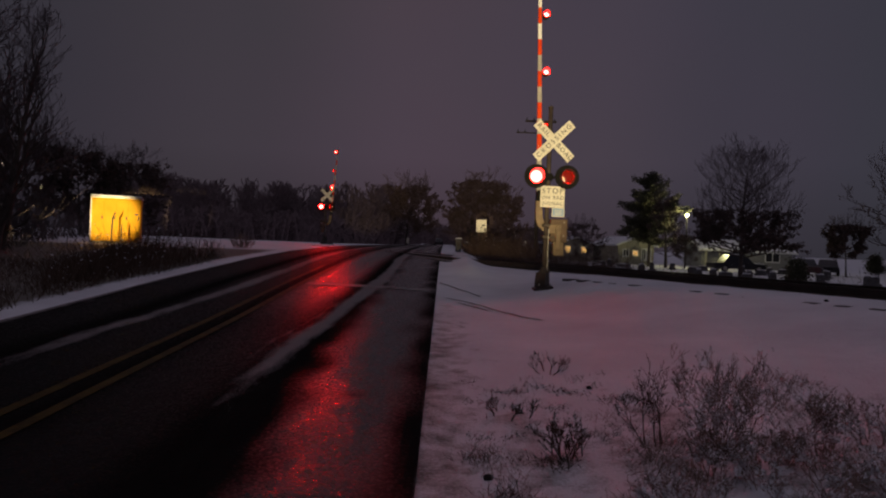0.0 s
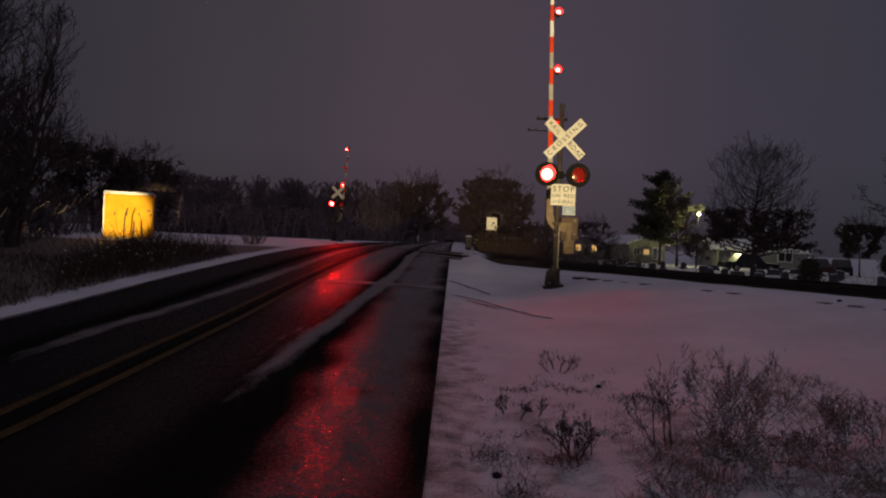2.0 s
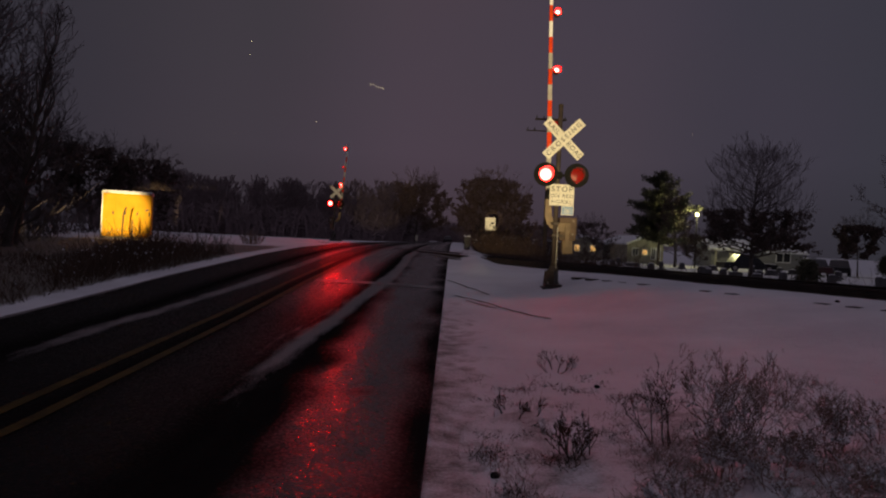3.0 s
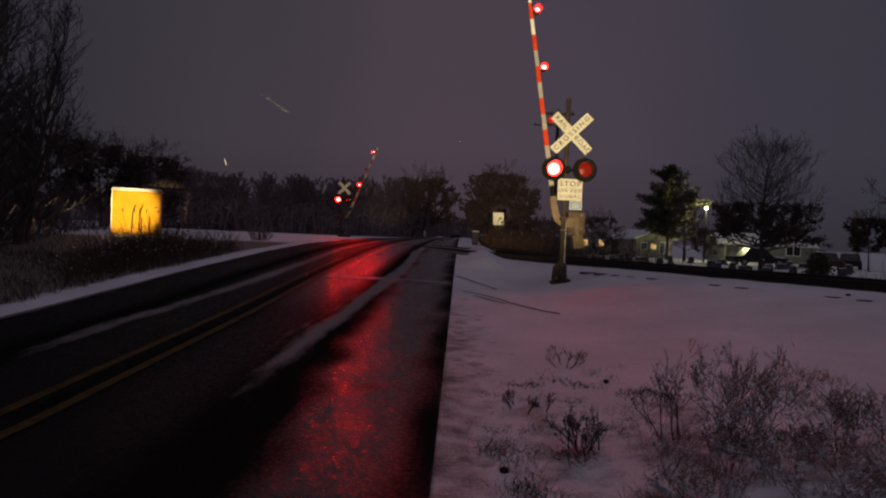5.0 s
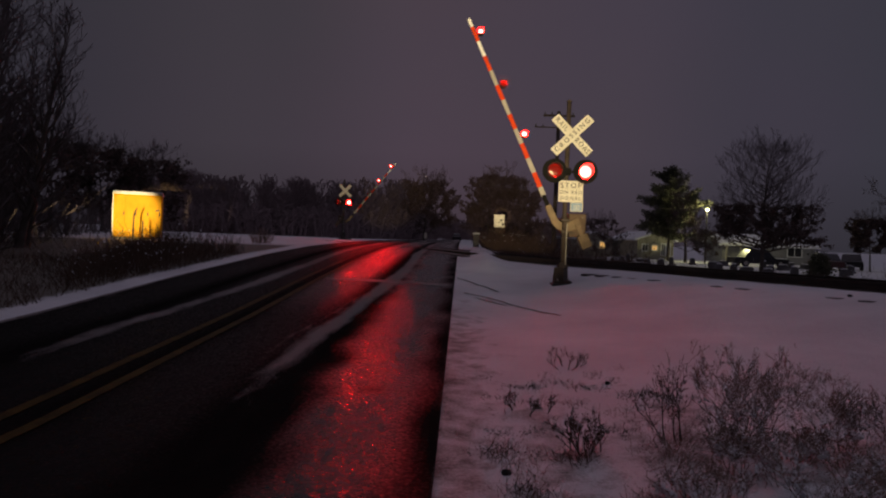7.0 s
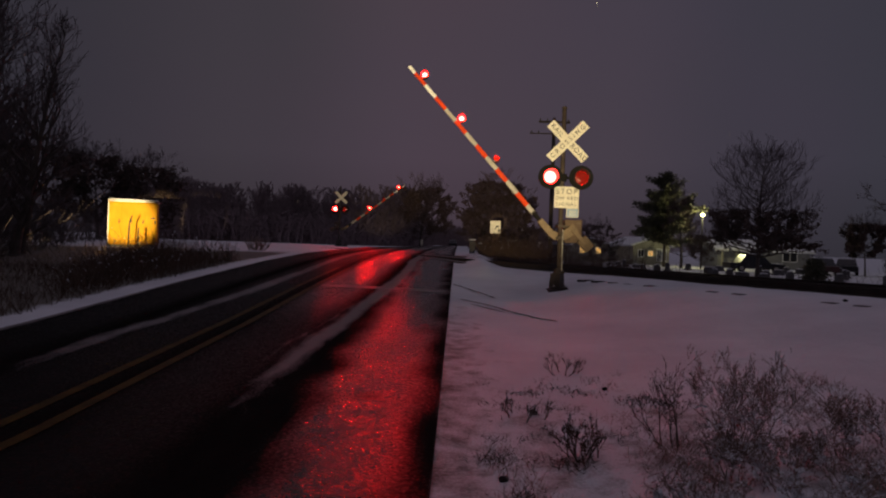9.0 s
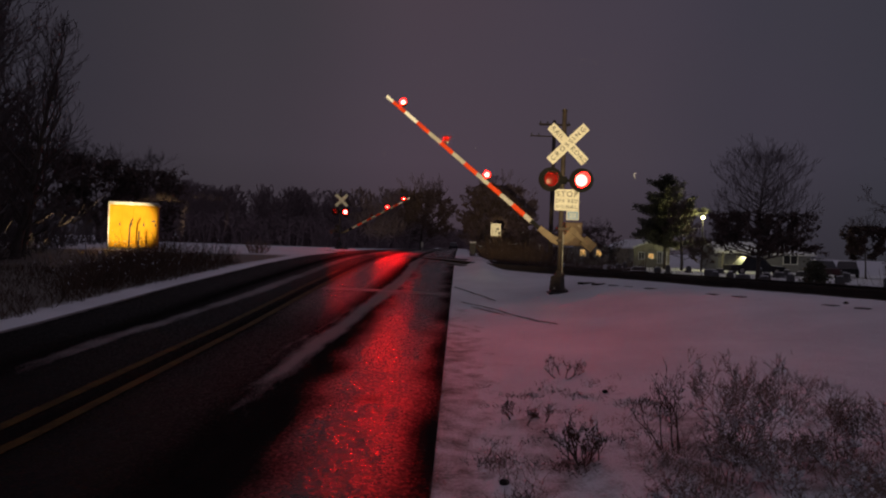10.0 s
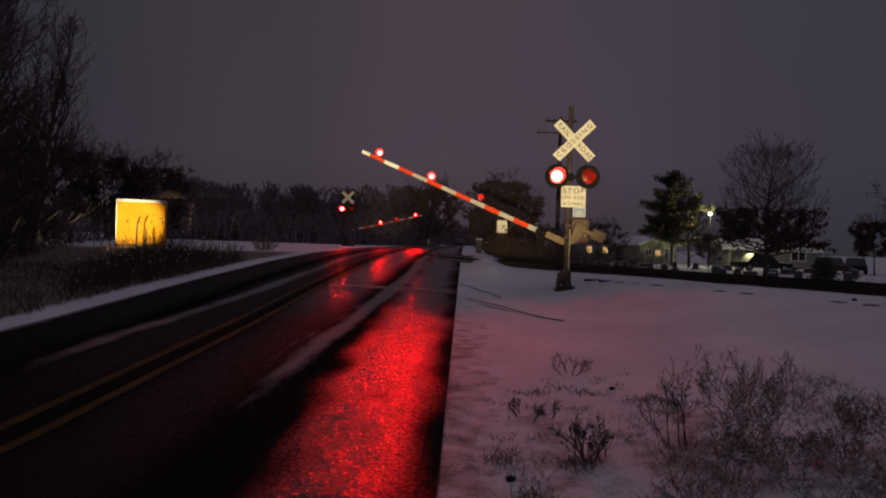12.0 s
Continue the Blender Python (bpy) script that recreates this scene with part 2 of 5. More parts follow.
def road_material():
    """Wet asphalt: glossy wheel tracks, and slush left between them."""
    m = bpy.data.materials.new("wet_asphalt")
    m.use_nodes = True
    n, l = m.node_tree.nodes, m.node_tree.links
    b = n["Principled BSDF"]
    tc = n.new("ShaderNodeTexCoord")
    slush = n.new("ShaderNodeAttribute")
    slush.attribute_name = "slush"
    gloss = n.new("ShaderNodeAttribute")
    gloss.attribute_name = "wet"
    stretch = n.new("ShaderNodeMapping")
    stretch.inputs["Scale"].default_value = (1.0, 0.22, 1.0)
    l.new(tc.outputs["Object"], stretch.inputs["Vector"])
    broad, mid, fine = (n.new("ShaderNodeTexNoise") for _ in range(3))
    for t, s, d in ((broad, 1.1, 4), (mid, 7.0, 6), (fine, 44.0, 3)):
        t.inputs["Scale"].default_value, t.inputs["Detail"].default_value = s, d
    l.new(stretch.outputs[0], broad.inputs["Vector"])
    l.new(stretch.outputs[0], mid.inputs["Vector"])
    l.new(tc.outputs["Object"], fine.inputs["Vector"])

    def math_node(op, a, c, d=None):
        k = n.new("ShaderNodeMath")
        k.operation = op
        for i, v in enumerate((a, c, d)):
            if v is None:
                continue
            if isinstance(v, (int, float)):
                k.inputs[i].default_value = v
            else:
                l.new(v, k.inputs[i])
        return k.outputs[0]

    texture = math_node("ADD", math_node("MULTIPLY", mid.outputs["Fac"], 0.7), math_node("MULTIPLY", fine.outputs["Fac"], 0.45))
    edge = math_node("ADD", slush.outputs["Fac"], math_node("MULTIPLY_ADD", texture, 0.9, -0.52))
    rim = n.new("ShaderNodeMapRange")
    rim.inputs[1].default_value, rim.inputs[2].default_value = 0.38, 0.75
    l.new(edge, rim.inputs[0])
    tar = n.new("ShaderNodeValToRGB")
    tar.color_ramp.elements[0].color, tar.color_ramp.elements[1].color = (0.004, 0.0036, 0.0036, 1), (0.018, 0.0165, 0.016, 1)
    l.new(texture, tar.inputs["Fac"])
    mix = n.new("ShaderNodeMixRGB")
    l.new(rim.outputs[0], mix.inputs["Fac"])
    l.new(tar.outputs["Color"], mix.inputs[1])
    mix.inputs[2].default_value = (0.24, 0.215, 0.215, 1)
    l.new(mix.outputs["Color"], b.inputs["Base Color"])
    dry = math_node("SUBTRACT", 1.0, gloss.outputs["Fac"])
    chips = n.new("ShaderNodeTexVoronoi")
    chips.inputs["Scale"].default_value = 48.0
    l.new(tc.outputs["Object"], chips.inputs["Vector"])
    face = n.new("ShaderNodeSeparateColor")
    l.new(chips.outputs["Color"], face.inputs[0])
    r0 = math_node("MULTIPLY_ADD", broad.outputs["Fac"], 0.06, 0.03)
    r1 = math_node("ADD", r0, math_node("MULTIPLY", math_node("POWER", face.outputs["Blue"], 0.6), 0.23))
    r2 = math_node("ADD", r1, math_node("MULTIPLY", math_node("MAXIMUM", dry, 0.0), 0.30))
    rough = math_node("MAXIMUM", r2, math_node("MULTIPLY", rim.outputs[0], 0.8))
    l.new(rough, b.inputs["Roughness"])
    l.new(math_node("MULTIPLY_ADD", gloss.outputs["Fac"], 0.66, 0.0), b.inputs["Specular IOR Level"])
    bp = n.new("ShaderNodeBump")
    bp.inputs["Strength"].default_value, bp.inputs["Distance"].default_value = 1.0, 0.004
    grit = math_node("ADD", math_node("MULTIPLY", texture, 0.55), math_node("MULTIPLY", chips.outputs["Distance"], -0.55))
    l.new(grit, bp.inputs["Height"])
    tilt = n.new("ShaderNodeVectorMath")
    tilt.operation = "MULTIPLY_ADD"
    tilt.inputs[1].default_value = (0.28, 0.46, 0.0)
    tilt.inputs[2].default_value = (-0.14, -0.23, 0.0)
    l.new(chips.outputs["Color"], tilt.inputs[0])
    lean = n.new("ShaderNodeVectorMath")
    lean.operation = "ADD"
    l.new(bp.outputs["Normal"], lean.inputs[0])
    l.new(tilt.outputs[0], lean.inputs[1])
    unit = n.new("ShaderNodeVectorMath")
    unit.operation = "NORMALIZE"
    l.new(lean.outputs[0], unit.inputs[0])
    l.new(unit.outputs[0], b.inputs["Normal"])
    return m


SNOW_GROUND, ASPHALT = ground_material(), road_material()

# ---- mesh helpers ----


def mesh_object(name, verts, faces, material, parent=None, smooth=False):
    me = bpy.data.meshes.new(name)
    me.from_pydata([tuple(v) for v in verts], [], faces)
    me.materials.append(material)
    if smooth:
        me.polygons.foreach_set("use_smooth", [True] * len(me.polygons))
    me.update()
    ob = new(name, me)
    ob.parent = parent
    return ob


def part(name, bm, material, parent=None, label="", smooth=False):
    """Links a bmesh as one mesh object."""
    bmesh.ops.recalc_face_normals(bm, faces=bm.faces)
    me = bpy.data.meshes.new(name)
    bm.to_mesh(me)
    bm.free()
    me.materials.append(material)
    if smooth:
        me.polygons.foreach_set("use_smooth", [True] * len(me.polygons))
    ob = new(name, me)
    ob.parent = parent
    return tagged(ob, label)


def empty(name, m, label, category, group="", kind=""):
    ob = new(name)
    ob.empty_display_size = 0.2
    ob.matrix_basis = m
    return tagged(ob, label, category, group, kind)


def box(bm, x0, x1, y0, y1, z0, z1, bevel=0.0, m=None):
    r = bmesh.ops.create_cube(bm, size=1.0)
    vs = r["verts"]
    for v in vs:
        v.co = Vector(((x0 + x1) / 2 + v.co.x * (x1 - x0), (y0 + y1) / 2 + v.co.y * (y1 - y0), (z0 + z1) / 2 + v.co.z * (z1 - z0)))
    if bevel:
        es = list({e for v in vs for e in v.link_edges})
        out = bmesh.ops.bevel(bm, geom=es, offset=bevel, segments=2, affect="EDGES", profile=0.5)
        vs = list({v for f in out["faces"] for v in f.verts} | {v for v in vs if v.is_valid})
    if m is not None:
        bmesh.ops.transform(bm, matrix=m, verts=vs)
    return bm


def cyl(bm, p0, p1, r0, r1=None, seg=16, cap=True):
    p0, p1 = Vector(p0), Vector(p1)
    d = p1 - p0
    m = Matrix.Translation((p0 + p1) / 2) @ d.to_track_quat("Z", "Y").to_matrix().to_4x4()
    bmesh.ops.create_cone(bm, cap_ends=cap, segments=seg, radius1=r0, radius2=r0 if r1 is None else r1, depth=d.length, matrix=m)
    return bm


def B():
    return bmesh.new()


def writing(text, size, m, material, parent, name="letter", extrude=0.002, spacing=1.0):
    cu = bpy.data.curves.new("lettering", "FONT")
    cu.body, cu.size, cu.align_x, cu.align_y, cu.extrude, cu.space_character = text, size, "CENTER", "CENTER", extrude, spacing
    tmp = bpy.data.objects.new("lettering_curve", cu)
    scene.collection.objects.link(tmp)
    bpy.context.view_layer.update()
    me = bpy.data.meshes.new_from_object(tmp.evaluated_get(bpy.context.evaluated_depsgraph_get()))
    bpy.data.objects.remove(tmp)
    bpy.data.curves.remove(cu)
    bm = B()
    bm.from_mesh(me)
    bpy.data.meshes.remove(me)
    bmesh.ops.remove_doubles(bm, verts=bm.verts, dist=1e-5)
    todo = set(bm.faces)
    while todo:
        stack, island = [todo.pop()], []
        while stack:
            f = stack.pop()
            island.append(f)
            for v in f.verts:
                for g in v.link_faces:
                    if g in todo:
                        todo.discard(g)
                        stack.append(g)
        ids = {}
        for f in island:
            for v in f.verts:
                ids.setdefault(v, len(ids))
        ob = mesh_object(name, [v.co for v in ids], [[ids[v] for v in f.verts] for f in island], material, parent)
        ob.matrix_basis = m
    bm.free()


def tubes(name, segs, material, parent=None, sides=4):
    """Tapered sticks, joined in one mesh: (from, to, radius, radius)."""
    verts, faces = [], []
    for p0, p1, r0, r1 in segs:
        d = p1 - p0
        if d.length < 1e-5:
            continue
        d = d.normalized()
        u = d.cross(Vector((0.3, 0.2, 0.93)) if abs(d.z) < 0.9 else Vector((1, 0.1, 0)))
        u.normalize()
        v = d.cross(u)
        k = len(verts)
        for p, r in ((p0, r0), (p1, r1)):
            for i in range(sides):
                a = 2 * math.pi * i / sides
                verts.append(p + u * (math.cos(a) * r) + v * (math.sin(a) * r))
        for i in range(sides):
            j = (i + 1) % sides
            faces.append((k + i, k + j, k + sides + j, k + sides + i))
    return mesh_object(name, verts, faces, material, parent, smooth=sides > 4)


def flakes(name, leaves, material, parent=None):
    """Small bent leaves, joined: (place, direction, size)."""
    verts, faces = [], []
    for p, d, s in leaves:
        d = d.normalized()
        u = d.cross(Vector((random.uniform(-1, 1), random.uniform(-1, 1), random.uniform(-1, 1))))
        if u.length < 1e-4:
            continue
        u = u.normalized() * s * 0.42
        w = d.cross(u) * 0.35
        k = len(verts)
        verts += [p, p + d * s * 0.5 + u + w, p + d * s, p + d * s * 0.5 - u + w]
        faces += [(k, k + 1, k + 2), (k, k + 2, k + 3)]
    return mesh_object(name, verts, faces, material, parent)


def steps(x, knots):
    """Smooth run through (place, height) knots."""
    if x <= knots[0][0]:
        return knots[0][1]
    for (a, p), (b, q) in zip(knots, knots[1:]):
        if x <= b:
            t = (x - a) / (b - a)
            return p + (q - p) * t
    return knots[-1][1]


def ease(a, b, x):
    t = min(1.0, max(0.0, (x - a) / (b - a)))
    return t * t * (3 - 2 * t)


# ---- the lie of the land ----
ROAD_L, ROAD_R = -6.18, -0.12
TRACK_AT, TRACK_DIR = Vector((7.6, 12.0)), Vector((-0.472, 0.8816))
TRACK_IN = Vector((-0.8816, -0.472))
ROAD_RISE = [(-50, 0), (3, 0), (5, 0.03), (10.3, 0.25), (15.3, 0.52), (22, 0.82), (28, 1.0), (36, 1.09), (48, 1.16), (70, 1.12), (160, 0.9), (500, 0.6), (3000, 0.0)]
FIELD = [(-400, -0.2), (-40, 0.0), (-12, 0.15), (-6.5, 0.45), (-4.2, 0.74), (-0.6, 0.74), (0.4, 0.72), (3.0, 0.575), (8.0, 0.20), (12.0, 0.0), (60, 0.0)]
LEFT_FIELD = [(-50, -0.1), (3, -0.1), (12, 0.25), (20, 0.62), (30, 0.98), (45, 1.2), (70, 1.1), (200, 0.6), (900, 0.2), (3000, 0)]


BED_TOP = [(-40, 1.0), (-4, 1.0), (3, 0.985), (8, 0.98), (13, 1.0), (20, 1.07), (28, 1.10), (60, 1.12), (200, 1.12)]
RAIL_TOP = [(-40, 1.06), (-4, 1.05), (0, 1.045), (5, 1.03), (10, 1.02), (14, 1.02), (20, 1.07), (28, 1.10), (60, 1.12), (200, 1.12)]


def road_height(x, y):
    crown = 0.05 * (1 - ((x + 3.3) / 3.2) ** 2)
    return steps(y, ROAD_RISE) + max(-0.06, crown) - 0.02


def off_track(x, y):
    return (Vector((x, y)) - TRACK_AT).dot(TRACK_IN)


def land(x, y):
    """Height of the snowy ground."""
    s = off_track(x, y)
    right, left, road = steps(s, FIELD), steps(y, LEFT_FIELD), steps(y, ROAD_RISE) - 0.03
    if x > -3.3 and -3.6 < s < 5:
        bed = steps((Vector((x, y)) - TRACK_AT).dot(TRACK_DIR), BED_TOP) - 0.12
        right = right + (bed - right) * (1 - ease(0.9, 5.0, s)) * ease(-3.6, -2.4, s)
    h = right if x > -3.3 else left
    far = ease(60, 140, y)
    h = h * (1 - far) + (0.1 if x > 0 else 0.55) * far * (1 - ease(300, 1500, y))
    edge = ROAD_R if x > -3.3 else ROAD_L
    away = (x - edge) if x > -3.3 else (edge - x)
    k = ease(0.1, 2.6 + 0.10 * max(0, y), away)
    z = road * (1 - k) + h * k
    if x > -3.3:
        z += 0.18 * math.exp(-(((x - 0.85) / 0.42) ** 2)) * ease(17.5, 20.5, y) * (1 - ease(31, 38, y))
    if away < 0.0:
        z = road - 0.10
    return z


def lumps(x, y):
    near = max(0.15, 1 - math.hypot(x, y) / 26)
    a = noise.noise(Vector((x * 0.8, y * 0.8, 3.1))) * 0.035 + noise.noise(Vector((x * 3.1, y * 3.1, 7.7))) * 0.020
    if y < 9 and x > 0:
        a += (noise.noise(Vector((x * 6, y * 6, 1.7))) * 0.022) * ease(0.0, 0.5, x)
    return a * near


def spread(a, b, step, far, ratio=1.22):
    """Grid lines: even between a and b, then wider and wider out to far."""
    mid = [a + i * step for i in range(int(round((b - a) / step)) + 1)]
    lo, hi, d = [], [], step
    x, y = a, mid[-1]
    while x > -far or y < far:
        d *= ratio
        x, y = x - d, y + d
        lo.append(x)
        hi.append(y)
    return lo[::-1] + mid + hi


def build_ground():
    xs, ys = spread(-10, 9, 0.14, 2600), spread(2, 22, 0.16, 2600)
    for v in (ROAD_R, ROAD_R + 0.05, ROAD_L, ROAD_L - 0.05):
        xs.append(v)
    xs.sort()
    verts, thin = [], []
    for y in ys:
        for x in xs:
            on_road = ROAD_L < x < ROAD_R
            verts.append((x, y, land(x, y) + (0 if on_road else lumps(x, y))))
            t = 0.0
            if x >= ROAD_R:
                t = 0.46 * (1 - ease(0.0, 1.1, x - ROAD_R)) * (1 - ease(8, 18, y))
                patch = noise.noise(Vector((x * 1.3, y * 1.3, 11.0)))
                t = max(t, (0.37 + 0.30 * patch) * ease(0.2, 0.7, x) * (1 - ease(5.4, 8.2, y + 0.15 * x)))
            elif x <= ROAD_L:
                weeds = ease(0.4, 1.0, ROAD_L - x) * (1 - ease(27, 31, y)) * (1 - ease(11, 14, ROAD_L - x))
                t = 0.85 * weeds
            s = off_track(x, y)
            if -3.9 < s < -0.2 and x > -0.3:
                t = 0.36
            if s < -6 and 20 < y < 90 and x > 2:
                t = max(t, 0.08)
            thin.append(t)
    w = len(xs)
    faces = [(j * w + i, j * w + i + 1, (j + 1) * w + i + 1, (j + 1) * w + i) for j in range(len(ys) - 1) for i in range(w - 1)]
    ob = mesh_object("ground", verts, faces, SNOW_GROUND, smooth=True)
    ob.data.attributes.new("thin", "FLOAT", "POINT").data.foreach_set("value", thin)
    tagged(ob, "snow-covered field and verges with brown grass showing through", "ground", kind="structure")


def build_road():
    xs = [ROAD_L + (ROAD_R - ROAD_L) * i / 90 for i in range(91)]
    ys = [-60, -30, -15, -8, -4, -1] + [i * 0.25 for i in range(0, 241)] + [60 + 4 * i for i in range(1, 26)] + [200, 250, 310]
    verts, slush, wet = [], [], []
    for y in ys:
        for x in xs:
            verts.append((x, y, road_height(x, y) + 0.004 * noise.noise(Vector((x * 2, y * 0.5, 0)))))
            wob = 0.12 * noise.noise(Vector((0.3, y * 0.35, 2.0)))
            patch = noise.noise(Vector((x * 0.7, y * 0.23, 5.0)))
            s = 0.0
            for c, wd, k in ((-1.86 + 0.40 * ease(6, 18, y), 0.19, 1.0), (-4.48 + 0.38 * ease(8, 15, y), 0.22, 0.72), (-2.16 + 0.34 * ease(7, 14, y), 0.06, 0.55 * (1 - ease(12, 14, y))), (-5.9, 0.12, 0.35), (-3.25, 0.30, 0.22)):
                s = max(s, k * (math.exp(-(((x - c - wob) / wd) ** 2)) + 0.25 * patch * math.exp(-(((x - c - wob) / (1.5 * wd)) ** 2))))
            s *= 0.22 + 0.78 * ease(4.2, 10.0, y) if x > -3 else 0.45 + 0.55 * ease(5, 9, y)
            s = max(s, 0.8 * math.exp(-((x - ROAD_L) / 0.16) ** 2), 0.42 * math.exp(-((x - ROAD_R) / 0.05) ** 2))
            slush.append(max(0.0, s))
            u = x + 0.22 * noise.noise(Vector((x * 2.3, y * 1.1, 21.0)))
            near_rim = -1.05 - 0.07 * (min(y, 10.0) - 4.0)
            lane = max(math.exp(-(((u + 0.80) / 0.42) ** 4)) * ease(near_rim - 0.22, near_rim + 0.18, u), (0.06 + 0.8 * ease(10, 16, y)) * math.exp(-(((x + 2.5) / 0.45) ** 4)), 0.05 * math.exp(-(((x + 3.9) / 0.5) ** 4)), 0.05 * math.exp(-(((x + 5.5) / 0.5) ** 4)))
            hollow = math.exp(-(((x + 0.80) / 0.16) ** 2 + ((y - 6.5) / 0.13) ** 2))
            wet.append(max(0.0, lane * (0.92 + 0.2 * patch) * (1 - 0.9 * hollow)))
    w = len(xs)
    faces = [(j * w + i, j * w + i + 1, (j + 1) * w + i + 1, (j + 1) * w + i) for j in range(len(ys) - 1) for i in range(w - 1)]
    n0 = len(verts)
    rim = [(j * w, (j + 1) * w) for j in range(len(ys) - 1)] + [((j + 1) * w + w - 1, j * w + w - 1) for j in range(len(ys) - 1)]
    ids = {}
    for a, b in rim:
        for v in (a, b):
            if v not in ids:
                ids[v] = len(verts)
                p = verts[v]
                verts.append((p[0], p[1], p[2] - 0.12))
                slush.append(0.0)
                wet.append(0.0)
        faces.append((a, b, ids[b], ids[a]))
    ob = mesh_object("road", verts, faces, ASPHALT, smooth=False)
    ob.data.attributes.new("slush", "FLOAT", "POINT").data.foreach_set("value", slush)
    ob.data.attributes.new("wet", "FLOAT", "POINT").data.foreach_set("value", wet)
    tagged(ob, "wet asphalt road with wheel tracks through slush", "road", kind="structure")


def stripe(x0, x1, y0, y1, material, label, dy=0.25):
    """Paint on the road, a few millimetres proud of it."""
    n = max(1, int((y1 - y0) / dy))
    m = max(1, int((x1 - x0) / 0.4))
    verts, faces = [], []
    for j in range(n + 1):
        y = y0 + (y1 - y0) * j / n
        for i in range(m + 1):
            x = x0 + (x1 - x0) * i / m
            verts.append((x, y, road_height(x, y) + 0.008))
    w = m + 1
    for j in range(n):
        for i in range(m):
            faces.append((j * w + i, j * w + i + 1, (j + 1) * w + i + 1, (j + 1) * w + i))
    tagged(mesh_object("road_marking", verts, faces, material), label, "road marking", kind="structure")


def build_rut(path):
    """A shallow rut where wheels or tools dragged bare a line of soil."""
    pts = []
    for (xa, ya), (xb, yb) in zip(path, path[1:]):
        for k in range(14):
            f = k / 14
            pts.append(Vector((xa + (xb - xa) * f, ya + (yb - ya) * f)))
    verts, faces = [], []
    for i, c in enumerate(pts):
        d = (pts[min(i + 1, len(pts) - 1)] - pts[max(i - 1, 0)]).normalized()
        nrm = Vector((-d.y, d.x))
        w = 0.018 + 0.022 * abs(noise.noise(Vector((c.x * 4, c.y * 4, 2))))
        for k in (-1, 1):
            q = c + nrm * w * k + nrm * 0.03 * noise.noise(Vector((c.x * 3, c.y * 3, 0)))
            verts.append((q.x, q.y, land(q.x, q.y) + lumps(q.x, q.y) + 0.012))
    for i in range(len(pts) - 1):
        faces.append((2 * i, 2 * i + 1, 2 * i + 3, 2 * i + 2))
    tagged(mesh_object("rut", verts, faces, WOOD), "thin dark rut dragged through the snow", "rut", kind="structure")


def track_point(along, across, z=0.0):
    """Along the track from its start by the camera's side, and across it away from the road user."""
    p = TRACK_AT + TRACK_DIR * along - TRACK_IN * across
    return Vector((p.x, p.y, z))




def build_track():
    thing = empty("railroad_track", pose(0, 0, 0), "single railroad track on dark ballast, thinly snowed over", "railroad track", kind="structure")
    # ballast bed, low beside the road surface
    verts, faces = [], []
    ns = [-60 + 0.5 * i for i in range(0, 300)]
    prof = [(-1.25, -0.66), (-0.45, -0.34), (0.2, -0.17), (0.75, -0.15), (1.4, -0.17), (2.4, -0.20), (3.4, -0.55)]
    for a in ns:
        top = steps(a, RAIL_TOP)
        cross = ease(11, 13, a) * (1 - ease(25, 27, a))
        for c, z in prof:
            p = track_point(a, c)
            verts.append((p.x, p.y, top + z - 0.35 * cross + 0.03 * noise.noise(Vector((a * 2.3, c * 3.1, 0)))))
    w = len(prof)
    for j in range(len(ns) - 1):
        for i in range(w - 1):
            faces.append((j * w + i, j * w + i + 1, (j + 1) * w + i + 1, (j + 1) * w + i))
    tagged(mesh_object("ballast", verts, faces, BALLAST, thing), "dark crushed-stone ballast")
    for c in (0.0, 1.5):
        verts, faces = [], []
        sec = [(-0.075, -0.18), (-0.075, -0.165), (-0.012, -0.14), (-0.012, -0.045), (-0.037, -0.035), (-0.037, 0.0), (0.037, 0.0), (0.037, -0.035), (0.012, -0.045), (0.012, -0.14), (0.075, -0.165), (0.075, -0.18)]
        pts = [-60 + 1.0 * i for i in range(0, 151)]
        for a in pts:
            for dx, dz in sec:
                p = track_point(a, c + dx, steps(a, RAIL_TOP) + dz)
                verts.append(p)
        k = len(sec)
        for j in range(len(pts) - 1):
            for i in range(k):
                faces.append((j * k + i, j * k + (i + 1) % k, (j + 1) * k + (i + 1) % k, (j + 1) * k + i))
        mesh_object("rail", verts, faces, RAIL, thing)
    tie = B()
    box(tie, -0.11, 0.11, -0.55, 2.05, -0.10, 0.10, 0.012)
    first = None
    turn = math.atan2(TRACK_IN.y, TRACK_IN.x) + math.pi / 2
    for i in range(110):
        a = -28 + i * 0.56
        if 6.3 < a < 26.5:
            continue
        if first is None:
            first = part("tie", tie, WOOD, thing)
            ob = first
        else:
            ob = new("tie", first.data)
            ob.parent = thing
        p = track_point(a, 0.0, steps(a, RAIL_TOP) - 0.312 + random.uniform(-0.01, 0.01))
        ob.matrix_basis = Matrix.Translation(p) @ Matrix.Rotation(turn + math.pi + random.uniform(-0.02, 0.02), 4, "Z")


